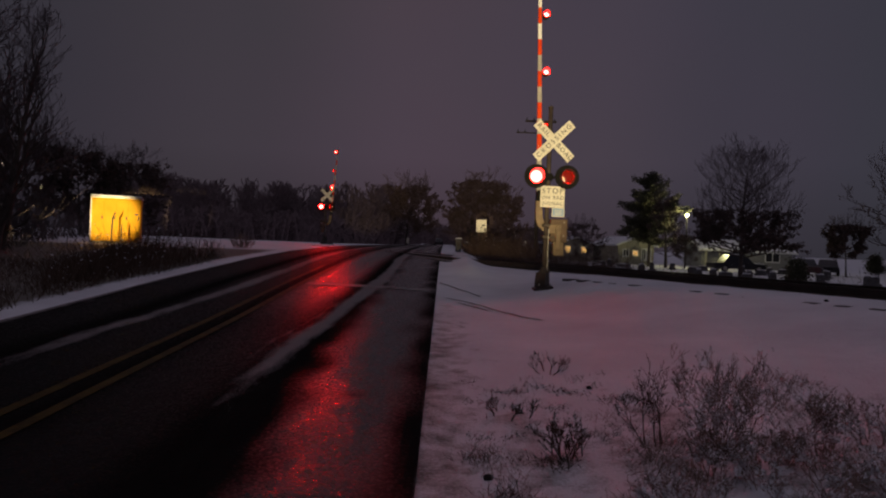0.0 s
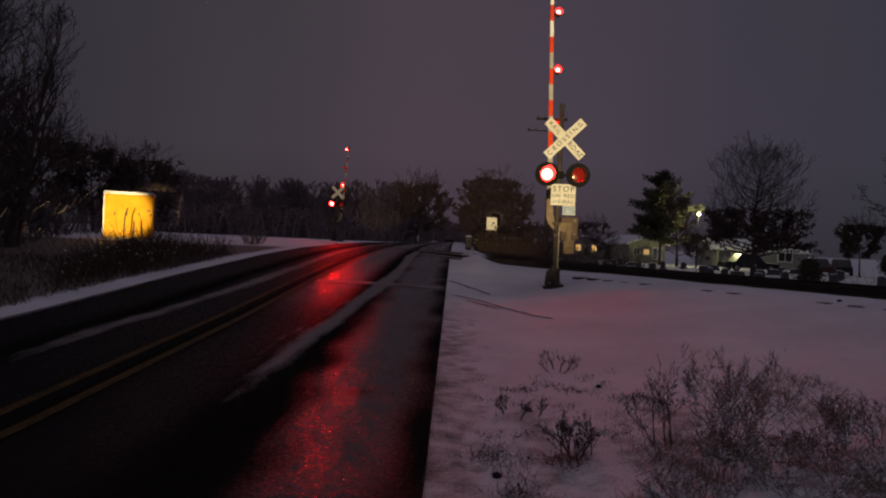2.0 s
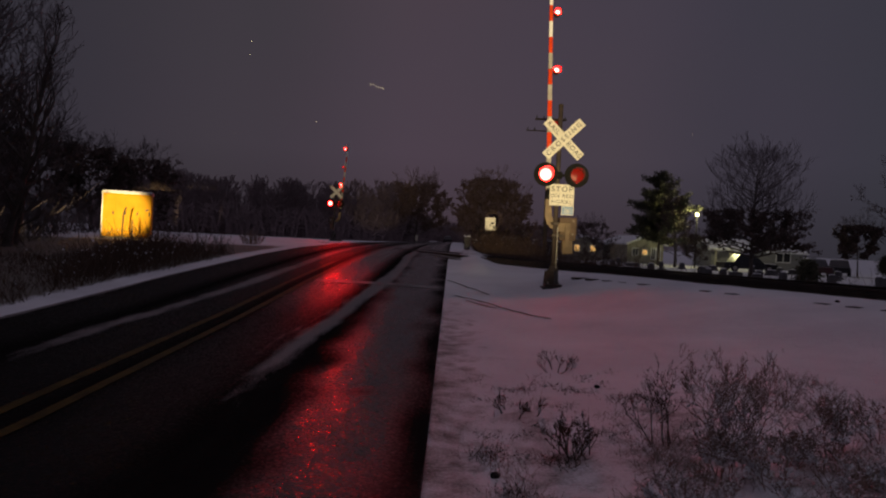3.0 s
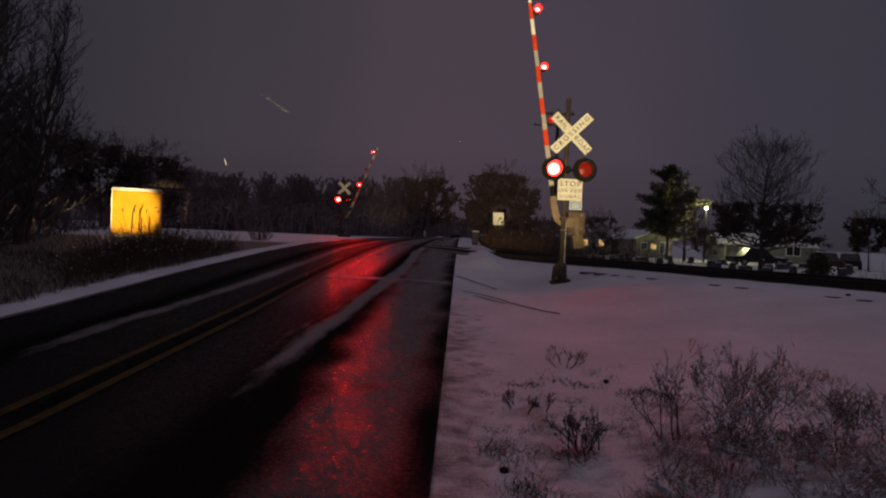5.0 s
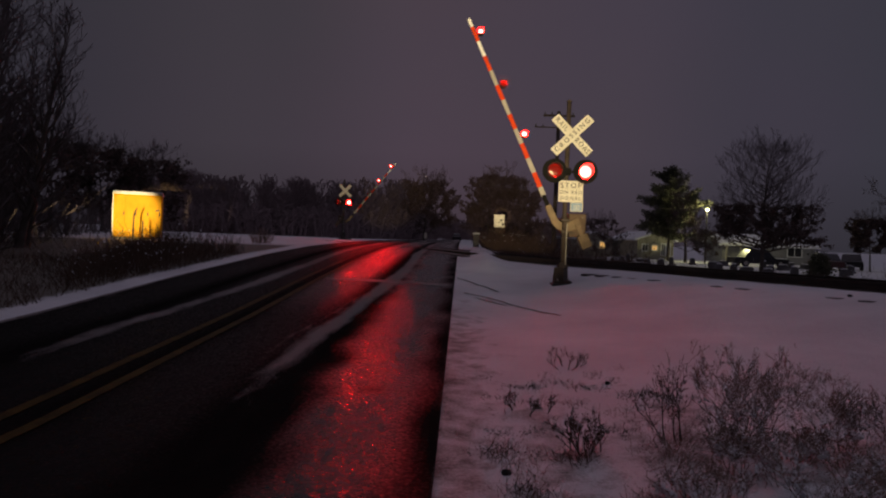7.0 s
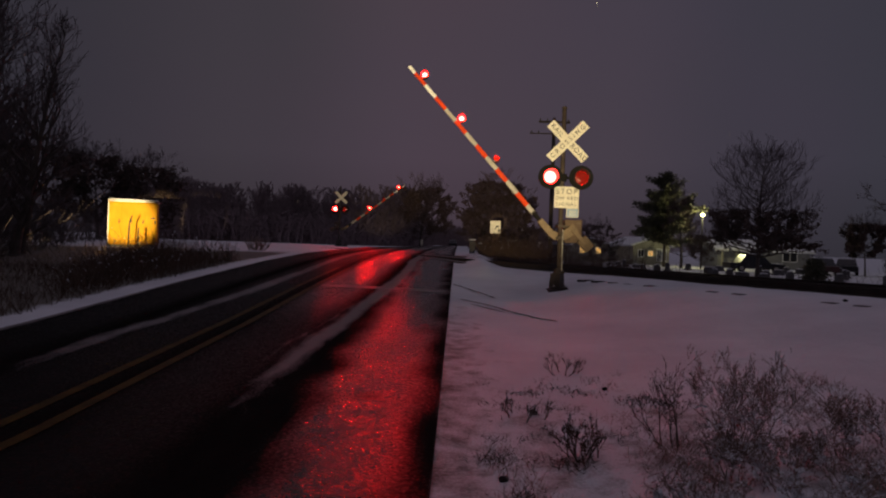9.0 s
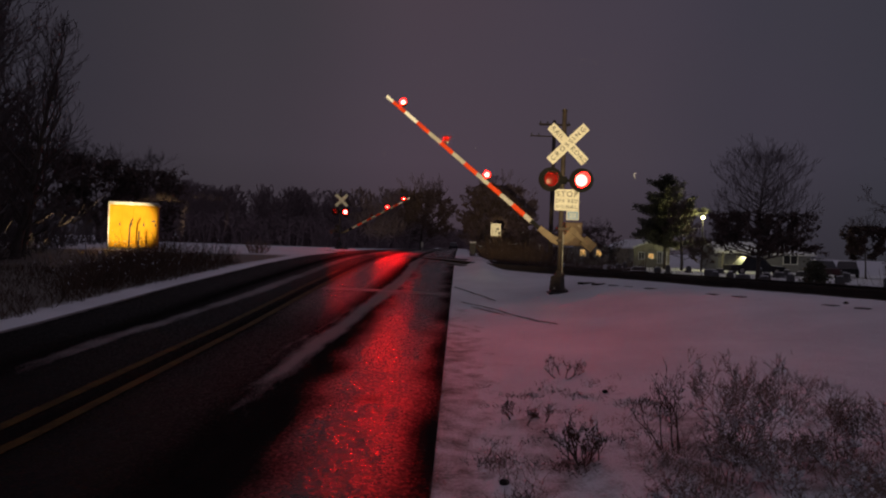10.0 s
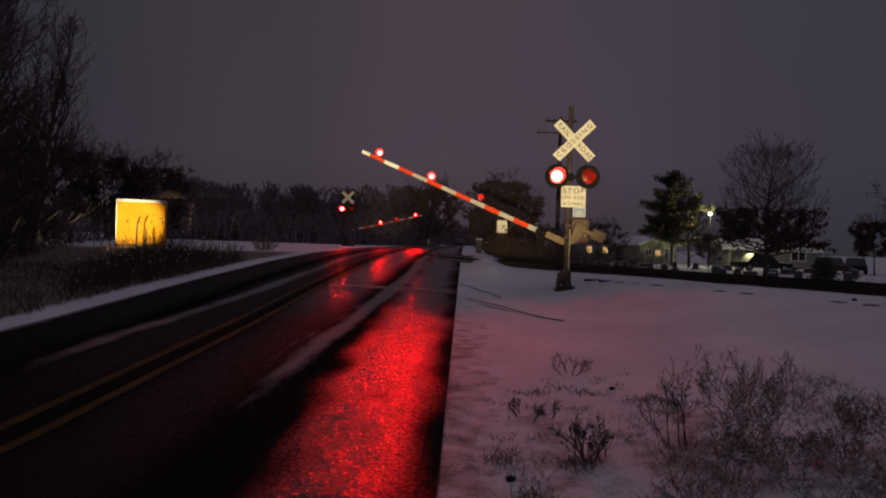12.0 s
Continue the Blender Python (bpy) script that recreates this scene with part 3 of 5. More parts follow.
def build_crossing_panels():
    """Timber panels between and beside the rails where the road crosses."""
    thing = empty("crossing_surface", pose(0, 0, 0), "dark wet crossing panels between the rails", "crossing surface", kind="structure")
    for c0, c1 in ((-0.62, -0.08), (0.10, 1.40), (1.58, 2.12)):
        for i in range(6):
            a0 = 13.3 + i * 2.0
            vs = [track_point(a, c, z) for a in (a0, a0 + 1.97) for c in (c0, c1) for z in (0.7, 0.0)]
            bm = B()
            q = []
            for v in vs:
                x, y = v.x, v.y
                z = max(steps(y, ROAD_RISE) + 0.012, 0) if v.z == 0.0 else steps(y, ROAD_RISE) - 0.2
                q.append(bm.verts.new((x, y, z)))
            for f in ((0, 1, 3, 2), (4, 5, 7, 6), (0, 1, 5, 4), (2, 3, 7, 6), (1, 3, 7, 5), (0, 2, 6, 4)):
                bm.faces.new([q[k] for k in f])
            part("panel", bm, ASPHALT_DULL, thing)


ASPHALT_DULL = mat("wet_crossing_panel", (0.02, 0.018, 0.017), (0.07, 0.065, 0.06), 0.35, scale=4, fine=40, bump=0.4)

# ---- crossing signals ----
SWITCHES = [0.60 + 0.745 * k for k in range(16)]


def flash_rows(lit_first, place):
    """A lamp's reflector turns its lit face to the front or away, and back, at each change."""
    ang = 0.0 if lit_first else 180.0
    rows = [(0.0, place @ pose(0, 0, 0, 0, 0, ang))]
    for s in SWITCHES:
        if s > 11.95:
            break
        for i in range(4):
            rows.append((s - 0.05 + i / 30, place @ pose(0, 0, 0, 0, 0, ang + 60 * i)))
        ang += 180
    rows.append((12.0, place @ pose(0, 0, 0, 0, 0, ang)))
    return rows


FLASHERS = []


def lens_disc(radius, lit, parent, place, lit_first, name="lens"):
    """A domed lamp insert: glowing in front, dark glass behind; it turns upright about its middle."""
    bm = B()
    rings, seg = 4, 20
    faces_lit = []
    for side in (-1, 1):
        loops = []
        for k in range(rings + 1):
            a = k / rings
            rr = radius * math.sin(a * math.pi / 2)
            yy = side * (0.01 + 0.16 * radius * math.cos(a * math.pi / 2))
            loops.append([bm.verts.new((rr * math.cos(2 * math.pi * i / seg), yy, rr * math.sin(2 * math.pi * i / seg))) for i in range(seg)] if k else [bm.verts.new((0, yy, 0))])
        for k in range(rings):
            for i in range(seg):
                j = (i + 1) % seg
                f = bm.faces.new((loops[0][0], loops[1][i], loops[1][j]) if k == 0 else (loops[k][i], loops[k + 1][i], loops[k + 1][j], loops[k][j]))
                f.material_index = 0 if side < 0 else 1
    ob = part(name, bm, lit, parent, "round red signal lens", True)
    ob.data.materials.append(UNLIT)
    ob.matrix_basis = place
    if lit_first is not None:
        FLASHERS.append((ob, lit_first, place))
    return ob


def signal_lamp(parent, x, z, y, lit_first, lit, s=1.0):
    """A flashing lamp: black background disc, tunnel visor, can, and the turning insert."""
    bm = B()
    seg, ro, ri = 36, 0.265, 0.158
    for r0, r1, y0, y1 in ((ri, ro, 0.0, 0.0), (ro, ro, 0.0, 0.02), (ro, ri, 0.02, 0.02)):
        a = [bm.verts.new((r0 * math.cos(2 * math.pi * i / seg), y0, r0 * math.sin(2 * math.pi * i / seg))) for i in range(seg)]
        b = [bm.verts.new((r1 * math.cos(2 * math.pi * i / seg), y1, r1 * math.sin(2 * math.pi * i / seg))) for i in range(seg)]
        for i in range(seg):
            j = (i + 1) % seg
            bm.faces.new((a[i], a[j], b[j], b[i]))
    lamp = part("signal_lamp", bm, BLACK, parent, "black round signal lamp")
    lamp.matrix_basis = pose(x, y, z)
    can = B()
    cyl(can, (0, 0.02, 0), (0, 0.20, 0), 0.172, 0.165, 28, False)
    cyl(can, (0, 0.20, 0), (0, 0.27, 0), 0.165, 0.08, 28)
    part("housing", can, BLACK, lamp)
    hood = B()
    # upper three quarters of a tube, longest on top
    n = 26
    pts = []
    for i in range(n + 1):
        a = radians(-90 + 360 * i / n)
        long = 0.17 + 0.10 * math.sin(a)
        for r in (0.158, 0.163):
            pts.append([hood.verts.new((r * math.cos(a), 0.0, r * math.sin(a))), hood.verts.new((r * math.cos(a), -long, r * math.sin(a)))])
    for i in range(n):
        a0, b0, a1, b1 = pts[2 * i], pts[2 * i + 1], pts[2 * i + 2], pts[2 * i + 3]
        hood.faces.new((a0[0], a0[1], a1[1], a1[0]))
        hood.faces.new((b0[0], b1[0], b1[1], b0[1]))
        hood.faces.new((a0[1], b0[1], b1[1], a1[1]))
    part("visor", hood, VISOR, lamp)
    lens_disc(0.150, lit, lamp, pose(0, 0.045, 0), lit_first)
    return lamp


def blade(parent, angle, y, words, name="crossbuck_blade"):
    bm = B()
    box(bm, -0.555, 0.555, -0.004, 0.004, -0.104, 0.104, 0.0)
    ob = part(name, bm, SIGN_WHITE, parent, "white crossbuck blade with black letters")
    ob.matrix_basis = pose(0.08, y, 3.30) @ pose(0, 0, 0, 0, angle, 0)
    for text, u in words:
        writing(text, 0.150, pose(u, -0.006, 0, 90, 0, 0), SIGN_BLACK, ob, spacing=1.55 if len(text) > 4 else 1.22)
    return ob


def build_signal(m, near=True, lit=None):
    """A crossing signal on its mast: base, crossbuck, flashing pair, sign and gate machine."""
    side = 1 if near else -1
    thing = empty("crossing_signal", m, "steel signal mast with crossbuck, red flashers and gate machine" if near else "far crossing signal mast with crossbuck and two red flashers", "crossing signal", "crossing signals")
    p = B()
    cyl(p, (0, 0, 0.42), (0, 0, 4.05), 0.054, 0.050, 20)
    cyl(p, (0, 0, 4.05), (0, 0, 4.09), 0.07, 0.03, 20)
    part("mast", p, STEEL, thing, "weathered steel mast", True)
    p = B()
    box(p, -0.19, 0.19, -0.18, 0.18, 0.02, 0.09, 0.02)
    cyl(p, (0, 0, 0.09), (0, 0, 0.38), 0.215, 0.185, 4)
    bmesh.ops.rotate(p, verts=p.verts[-8:], cent=(0, 0, 0), matrix=Matrix.Rotation(math.pi / 4, 3, "Z"))
    cyl(p, (0, 0, 0.38), (0, 0, 0.50), 0.135, 0.078, 16)
    part("base_casting", p, STEEL, thing, "cast junction-box base")
    p = B()
    # slab reaches further to one side, darker than CONCRETE
    box(p, -0.24, 0.58, -0.26, 0.26, -0.14, 0.025, 0.012)
    part("foundation", p, DARK_CONCRETE, thing, "dark concrete foundation")
    for bx in (-0.12, 0.12):
        for by in (-0.12, 0.12):
            q = B()
            cyl(q, (bx, by, 0.035), (bx, by, 0.135), 0.018, None, 8)
            part("anchor_bolt", q, GALV, thing)
    q = B()
    cyl(q, (0.045, -0.085, 0.40), (0.045, -0.085, 1.35), 0.013, None, 10)
    part("conduit", q, GALV, thing, "tan conduit pipe")
    # flashers on a crossarm
    q = B()
    cyl(q, (-0.36, -0.06, 2.50), (0.36, -0.06, 2.50), 0.03, None, 12)
    box(q, -0.09, 0.09, -0.12, 0.09, 2.42, 2.58, 0.02)
    part("crossarm", q, BLACK, thing)
    signal_lamp(thing, -0.29, 2.50, -0.20, True, lit)
    signal_lamp(thing, 0.385, 2.50, -0.20, False, lit)
    # crossbuck
    blade(thing, 45, -0.088, [("RAIL", -0.335), ("ROAD", 0.345)] if near else [])
    blade(thing, -45, -0.105, [("CROSSING", 0.0)] if near else [])
    q = B()
    box(q, -0.03, 0.03, -0.085, -0.05, 3.22, 3.38, 0.0)
    part("clamp", q, GALV, thing)
    if near:
        q = B()
        box(q, -0.268, 0.268, -0.004, 0.004, -0.235, 0.235, 0.0)
        sign = part("stop_sign_plate", q, SIGN_WHITE, thing, "white sign reading stop on red signal")
        sign.matrix_basis = pose(0.095, -0.10, 2.065, 0, 0, 0)
        for text, z, size in (("STOP", 0.125, 0.165), ("ON RED", -0.025, 0.110), ("SIGNAL", -0.155, 0.110)):
            writing(text, size, pose(0, -0.006, z, 90, 0, 0), SIGN_BLACK, sign, spacing=1.3)
        q = B()
        box(q, -0.135, 0.135, -0.004, 0.004, -0.10, 0.10, 0.0)
        blue = part("emergency_plate", q, SIGN_WHITE, thing, "small blue notice plate with a white rim")
        blue.matrix_basis = pose(0.235, -0.10, 1.725)
        q = B()
        box(q, -0.12, 0.12, -0.008, -0.0045, -0.085, 0.085, 0.0)
        part("notice_face", q, SIGN_BLUE, blue)
        for z in (0.04, 0.01, -0.02, -0.05):
            q = B()
            box(q, -0.08, 0.08, -0.0105, -0.0085, z - 0.006, z + 0.006)
            part("text_bar", q, SIGN_WHITE, blue)
    # gate machine
    px = 0.29 * side
    q = B()
    box(q, px - 0.14, px + 0.25, 0.34, 0.68, 1.06, 1.60, 0.025)
    mach = part("gate_machine", q, MACHINE, thing, "tan cast gate machine housing")
    q = B()
    box(q, px - 0.06, px + 0.20, 0.324, 0.339, 1.17, 1.57, 0.0)
    part("cover", q, MACHINE, mach)
    for z in (1.22, 1.52):
        q = B()
        cyl(q, (px + 0.16, 0.31, z), (px + 0.16, 0.324, z), 0.014, None, 8)
        part("latch", q, GALV, mach)
    q = B()
    cyl(q, (px - 0.01 * side, 0.13, 1.38), (px - 0.01 * side, 0.34, 1.38), 0.05, None, 16)
    part("shaft", q, GALV, mach)
    for z in (1.24, 1.50):
        q = B()
        box(q, -0.075, 0.075, -0.075, 0.34, z - 0.1, z - 0.04, 0.01)
        box(q, min(0.0, px), max(0.0, px), 0.335, 0.40, z - 0.1, z - 0.04, 0.01)
        part("bracket", q, STEEL, thing)
    return thing


def build_arm(m, flip, lit, label, reach=5.16):
    """A striped gate arm about its shaft: bracket, striped boom, lamps, counterweight. Its length lies along its own x."""
    s = -1.0 if flip else 1.0
    thing = empty("gate_arm", m, label, "gate arm", "gate arms")
    off = 0.42 * s
    # goose-neck bracket
    pts = [(-0.02, -0.09), (-0.02, 0.06), (-0.015, 0.18), (0.02, 0.29), (0.10, 0.375), (0.22, 0.415), (0.38, 0.42), (0.62, 0.42)]
    q = B()
    loops = []
    for i, (u, w) in enumerate(pts):
        lo, hi = pts[max(0, i - 1)], pts[min(len(pts) - 1, i + 1)]
        nx, nz = Vector((-(hi[1] - lo[1]), hi[0] - lo[0])).normalized()
        half = 0.115 - 0.045 * i / (len(pts) - 1)
        loops.append([q.verts.new((u + nx * half * k, y, (w + nz * half * k) * s)) for k, y in ((-1, -0.18), (1, -0.18), (1, -0.08), (-1, -0.08))])
    for a, b in zip(loops, loops[1:]):
        for k in range(4):
            q.faces.new((a[k], a[(k + 1) % 4], b[(k + 1) % 4], b[k]))
    q.faces.new(loops[0])
    q.faces.new(loops[-1])
    bmesh.ops.bevel(q, geom=list(q.edges), offset=0.008, segments=1, affect="EDGES")
    bracket = part("arm_bracket", q, CAST, thing, "tan goose-neck arm bracket")
    q = B()
    cyl(q, (0.0, -0.205, 0.0), (0.0, -0.182, 0.0), 0.028, None, 6)
    part("pivot_bolt", q, STEEL, bracket)
    q = B()
    box(q, 0.56, 0.86, -0.175, -0.075, off - 0.045, off + 0.045, 0.01)
    part("adapter", q, BLACK, thing, "black arm adapter")
    q = B()
    box(q, -0.50, 0.06, -0.245, -0.205, -0.05, 0.05, 0.01)
    part("weight_arm", q, CAST, thing)
    for k in range(2):
        q = B()
        box(q, -0.62 + 0.03 * k, -0.30, -0.20 + 0.10 * k, -0.105 + 0.10 * k, -0.12 - 0.02 * s, 0.12 - 0.02 * s, 0.02)
        part("counterweight", q, CAST, thing, "tan counterweight slab")
    # striped boom, tapering to the tip
    cuts = [0.82] + [reach - 0.20 - 0.355 * i for i in range(12, -1, -1)] + [reach]
    cuts = [0.82] + [c for c in cuts if c >= 0.95]
    n = len(cuts) - 1
    for i in range(n):
        u0, u1 = cuts[i], cuts[i + 1]
        back = n - 1 - i
        w0, w1 = (0.056 - 0.018 * (u - 0.82) / 4.04 for u in (u0, u1))
        q = B()
        v = []
        for u, w in ((u0 + 0.0015, w0), (u1 - 0.0015, w1)):
            v += [q.verts.new((u, -0.125 + a * 0.022, off + b * w)) for a, b in ((-1, -0.82), (-1, 0.82), (-0.7, 1), (0.7, 1), (1, 0.82), (1, -0.82), (0.7, -1), (-0.7, -1))]
        for j in range(8):
            q.faces.new((v[j], v[(j + 1) % 8], v[8 + (j + 1) % 8], v[8 + j]))
        q.faces.new(v[:8])
        q.faces.new(v[8:])
        mt = BOOM_RED if back % 2 else (BOOM_BRIGHT if back in (0, 2) else BOOM_WHITE)
        part("stripe", q, mt, thing, ("red boom stripe" if back % 2 else "white boom stripe"))
    # lamps on the upper side when lowered
    for k, (back, first) in enumerate(((0.40, None), (1.68, not flip), (2.88, flip))):
        u, w = reach - back, off - s * 0.125
        q = B()
        seg = 18
        for y0, r0, y1, r1 in ((-0.235, 0.072, 0.03, 0.072), (0.03, 0.072, 0.05, 0.03), (0.05, 0.03, 0.0505, 0.0)):
            a = [q.verts.new((r0 * math.cos(2 * math.pi * i / seg), y0, r0 * math.sin(2 * math.pi * i / seg))) for i in range(seg)]
            b = [q.verts.new((r1 * math.cos(2 * math.pi * i / seg), y1, r1 * math.sin(2 * math.pi * i / seg))) for i in range(seg)]
            for i in range(seg):
                q.faces.new((a[i], a[(i + 1) % seg], b[(i + 1) % seg], b[i]))
        box(q, -0.02, 0.02, -0.02, 0.02, -0.075 if s > 0 else 0.05, -0.05 if s > 0 else 0.075)
        lamp = part("arm_lamp", q, VISOR, thing, "red gate arm lamp")
        lamp.matrix_basis = pose(u, -0.125, w)
        q = B()
        box(q, -0.018, 0.018, -0.012, 0.012, min(0, s * 0.05), max(0, s * 0.05))
        part("lamp_foot", q, BLACK, lamp).matrix_basis = pose(0, 0, s * 0.05)
        if first is None:
            lens_disc(0.070, lit, lamp, pose(0, -0.095, 0), None)
        else:
            lens_disc(0.070, lit, lamp, pose(0, -0.095, 0), first)
    return thing


NEAR_AT, FAR_AT = (2.27, 15.5, 0.60), (-8.22, 48.0, 1.20)
build_ground()
build_road()
for x0 in (-3.07, -3.41):
    stripe(x0 - 0.055, x0 + 0.055, -20, 20, PAINT_YELLOW, "worn double yellow centre line")
stripe(-2.95, -0.25, 15.0, 15.42, PAINT_WHITE, "worn white stop line under slush")
for path in (((-0.05, 17.0), (0.35, 15.8), (0.85, 14.4)), ((0.1, 14.2), (0.7, 13.2), (1.3, 12.0), (1.7, 11.4)), ((0.3, 13.4), (0.9, 12.5))):
    build_rut(path)
build_track()
build_crossing_panels()
build_signal(pose(*NEAR_AT), True, LIT)
build_signal(pose(*FAR_AT), False, LIT_FAR)
NEAR_PIVOT = (2.55, 15.82, 1.98)
FAR_PIVOT = (-8.36, 48.32, 2.55)
near_arm = build_arm(pose(*NEAR_PIVOT, 0, -93, 0), False, LIT_ARM, "red and white striped gate arm with red lamps, lowering")
far_arm = build_arm(pose(*FAR_PIVOT, 0, -88, 0), True, LIT_ARM, "far red and white striped gate arm with lamps, lowering", 5.40)

# ---- plants ----


def grow(segs, p, d, length, r, depth, rng, kids=3, up=0.25, bend=0.25, taper=0.72, spread=0.75, shrink=0.68):
    """A limb in three bends, and the limbs that leave it."""
    d = d.normalized()
    n = 3
    for k in range(n):
        d = (d + Vector((rng.uniform(-1, 1), rng.uniform(-1, 1), rng.uniform(-0.6, 1) + up)) * bend * 0.55).normalized()
        q = p + d * (length / n)
        r1 = r * (1 - (1 - taper) / n)
        segs.append((p, q, r, r1))
        if depth > 0:
            m = kids if k == n - 1 else max(1, kids - 1)
            for _ in range(m):
                if k == 0 and rng.random() < 0.6:
                    continue
                e = Vector((rng.uniform(-1, 1), rng.uniform(-1, 1), rng.uniform(-0.5, 1)))
                e = (e - d * e.dot(d))
                if e.length < 1e-3:
                    continue
                e = (d + e.normalized() * spread * rng.uniform(0.6, 1.2) + Vector((0, 0, up * 0.5)))
                grow(segs, q, e, length * shrink * rng.uniform(0.75, 1.15), r1 * 0.62, depth - 1, rng, kids, up, bend, taper, spread, shrink)
        p, r = q, r1


def bare_tree(x, y, height, seed, label, width=0.38, clear=0.18, primaries=26, depth=3, leaves=0, leafband=(0.15, 0.6), thick=0.017, rise=0.55, lean=(0, 0), leaf=0.13, fine=1.0, peak=0.30, name="tree"):
    """A leafless tree: a wandering leader to the top, limbs that fill a rounded crown, twigs, and what leaves still hang."""
    rng = random.Random(seed)
    thing = empty(name, pose(x, y, land(x, y) - 0.05), label, "tree")
    n = 12
    pts = [Vector((0, 0, 0))]
    drift = Vector((lean[0], lean[1], 0))
    for k in range(n):
        drift += Vector((rng.gauss(0, 0.035), rng.gauss(0, 0.035), 0))
        pts.append(pts[-1] + (Vector((0, 0, 1)) + drift) * (height / n))
    rad = [height * thick * (1 - 0.93 * k / n) for k in range(n + 1)]
    big = [(pts[k], pts[k + 1], rad[k] * (1.35 if k == 0 else 1), rad[k + 1]) for k in range(n)]
    small = []
    for i in range(primaries):
        f = (i + rng.random()) / primaries
        zf = clear + (0.98 - clear) * f
        k = min(n - 1, int(zf * n))
        o = pts[k].lerp(pts[k + 1], zf * n - k)
        bow = math.sqrt(max(0.03, 1 - ((f - peak) / (1 - peak if f > peak else peak + 0.25)) ** 2))
        a = i * 2.4 + rng.uniform(-0.5, 0.5)
        d = Vector((math.cos(a), math.sin(a), rise * (0.5 + 1.3 * f) * rng.uniform(0.6, 1.3)))
        own = []
        grow(own, o, d, height * width * bow * rng.uniform(0.42, 0.62), rad[k] * 0.42 + 0.006, depth, rng, 2, 0.18, 0.30, 0.7, 0.75, 0.62)
        cut = own[0][2] * 0.5
        for g in own:
            (big if g[2] > cut else small).append((g[0], g[1], max(g[2], 0.010 * fine * height / 9), max(g[3], 0.007 * fine * height / 9)))
    tubes("trunk", big, BARK, thing, 6)
    # trees beyond 75 m take the paler colours that imitate haze
    tagged(tubes("crown", small, HAZE_TWIG if y > 75 else TWIG, thing, 3), "bare twigs")
    if leaves:
        pool = [g for g in small if leafband[0] * height < g[1].z < leafband[1] * height]
        lf = []
        for _ in range(leaves if pool else 0):
            g = rng.choice(pool)
            c = g[0].lerp(g[1], rng.random()) + Vector((rng.gauss(0, 0.06), rng.gauss(0, 0.06), rng.gauss(0, 0.06)))
            lf.append((c, Vector((rng.uniform(-1, 1), rng.uniform(-1, 1), rng.uniform(-1.3, 0.3))), rng.uniform(0.6, 1.3) * leaf * height / 9))
        tagged(flakes("dead_leaves", lf, HAZE_LEAF if y > 75 else DEAD_LEAF, thing), "withered brown leaves", kind="stuff")
    return thing


def conifer(x, y, height, radius, seed, label, sparse=0.0, name="pine_tree", skirt=0.2):
    rng = random.Random(seed)
    thing = empty(name, pose(x, y, land(x, y) - 0.05), label, "tree")
    trunk, boughs, needles = [], [], []
    p = Vector((0, 0, 0))
    for k in range(10):
        q = Vector((rng.uniform(-0.05, 0.05), rng.uniform(-0.05, 0.05), height * (k + 1) / 10))
        trunk.append((p, q, height * 0.016 * (1.05 - k / 10), height * 0.016 * (1.0 - (k + 1) / 10.5)))
        p = q
    z = height * skirt
    while z < height * 0.97:
        f = (z / height - skirt) / (1 - skirt)
        for _ in range(rng.randint(4, 6)):
            if rng.random() < sparse:
                continue
            a = rng.uniform(0, 2 * math.pi)
            L = radius * min(1.0, 1.5 * (1 - f)) ** 0.9 * rng.uniform(0.35, 1.15) * (0.7 + 0.5 * (noise.noise(Vector((a, z, seed))) + 0.3)) + 0.15
            d = Vector((math.cos(a), math.sin(a), rng.uniform(-0.05, 0.35)))
            o = Vector((0, 0, z))
            n = 4
            for i in range(n):
                e = o + d * (L / n)
                boughs.append((o, e, 0.035 * (1 - i / 5), 0.03 * (1 - i / 5)))
                for _k in range(int(34 * L / n / 0.3) + 3):
                    c = o.lerp(e, rng.random()) + Vector((rng.gauss(0, 0.16), rng.gauss(0, 0.16), rng.gauss(-0.05, 0.17)))
                    needles.append((c, Vector((d.x + rng.uniform(-1, 1), d.y + rng.uniform(-1, 1), rng.uniform(-0.6, 0.6))), rng.uniform(0.12, 0.27) * min(1.0, 0.3 + height / 8)))
                o = e
                d = (d + Vector((0, 0, rng.uniform(-0.15, 0.22)))).normalized()
        z += height * rng.uniform(0.03, 0.055)
    tubes("trunk", trunk, BARK, thing, 8)
    tagged(tubes("bough", boughs, BARK, thing, 4), kind="stuff")
    tagged(flakes("needles", needles, NEEDLE, thing), "dark green needle sprays")
    return thing


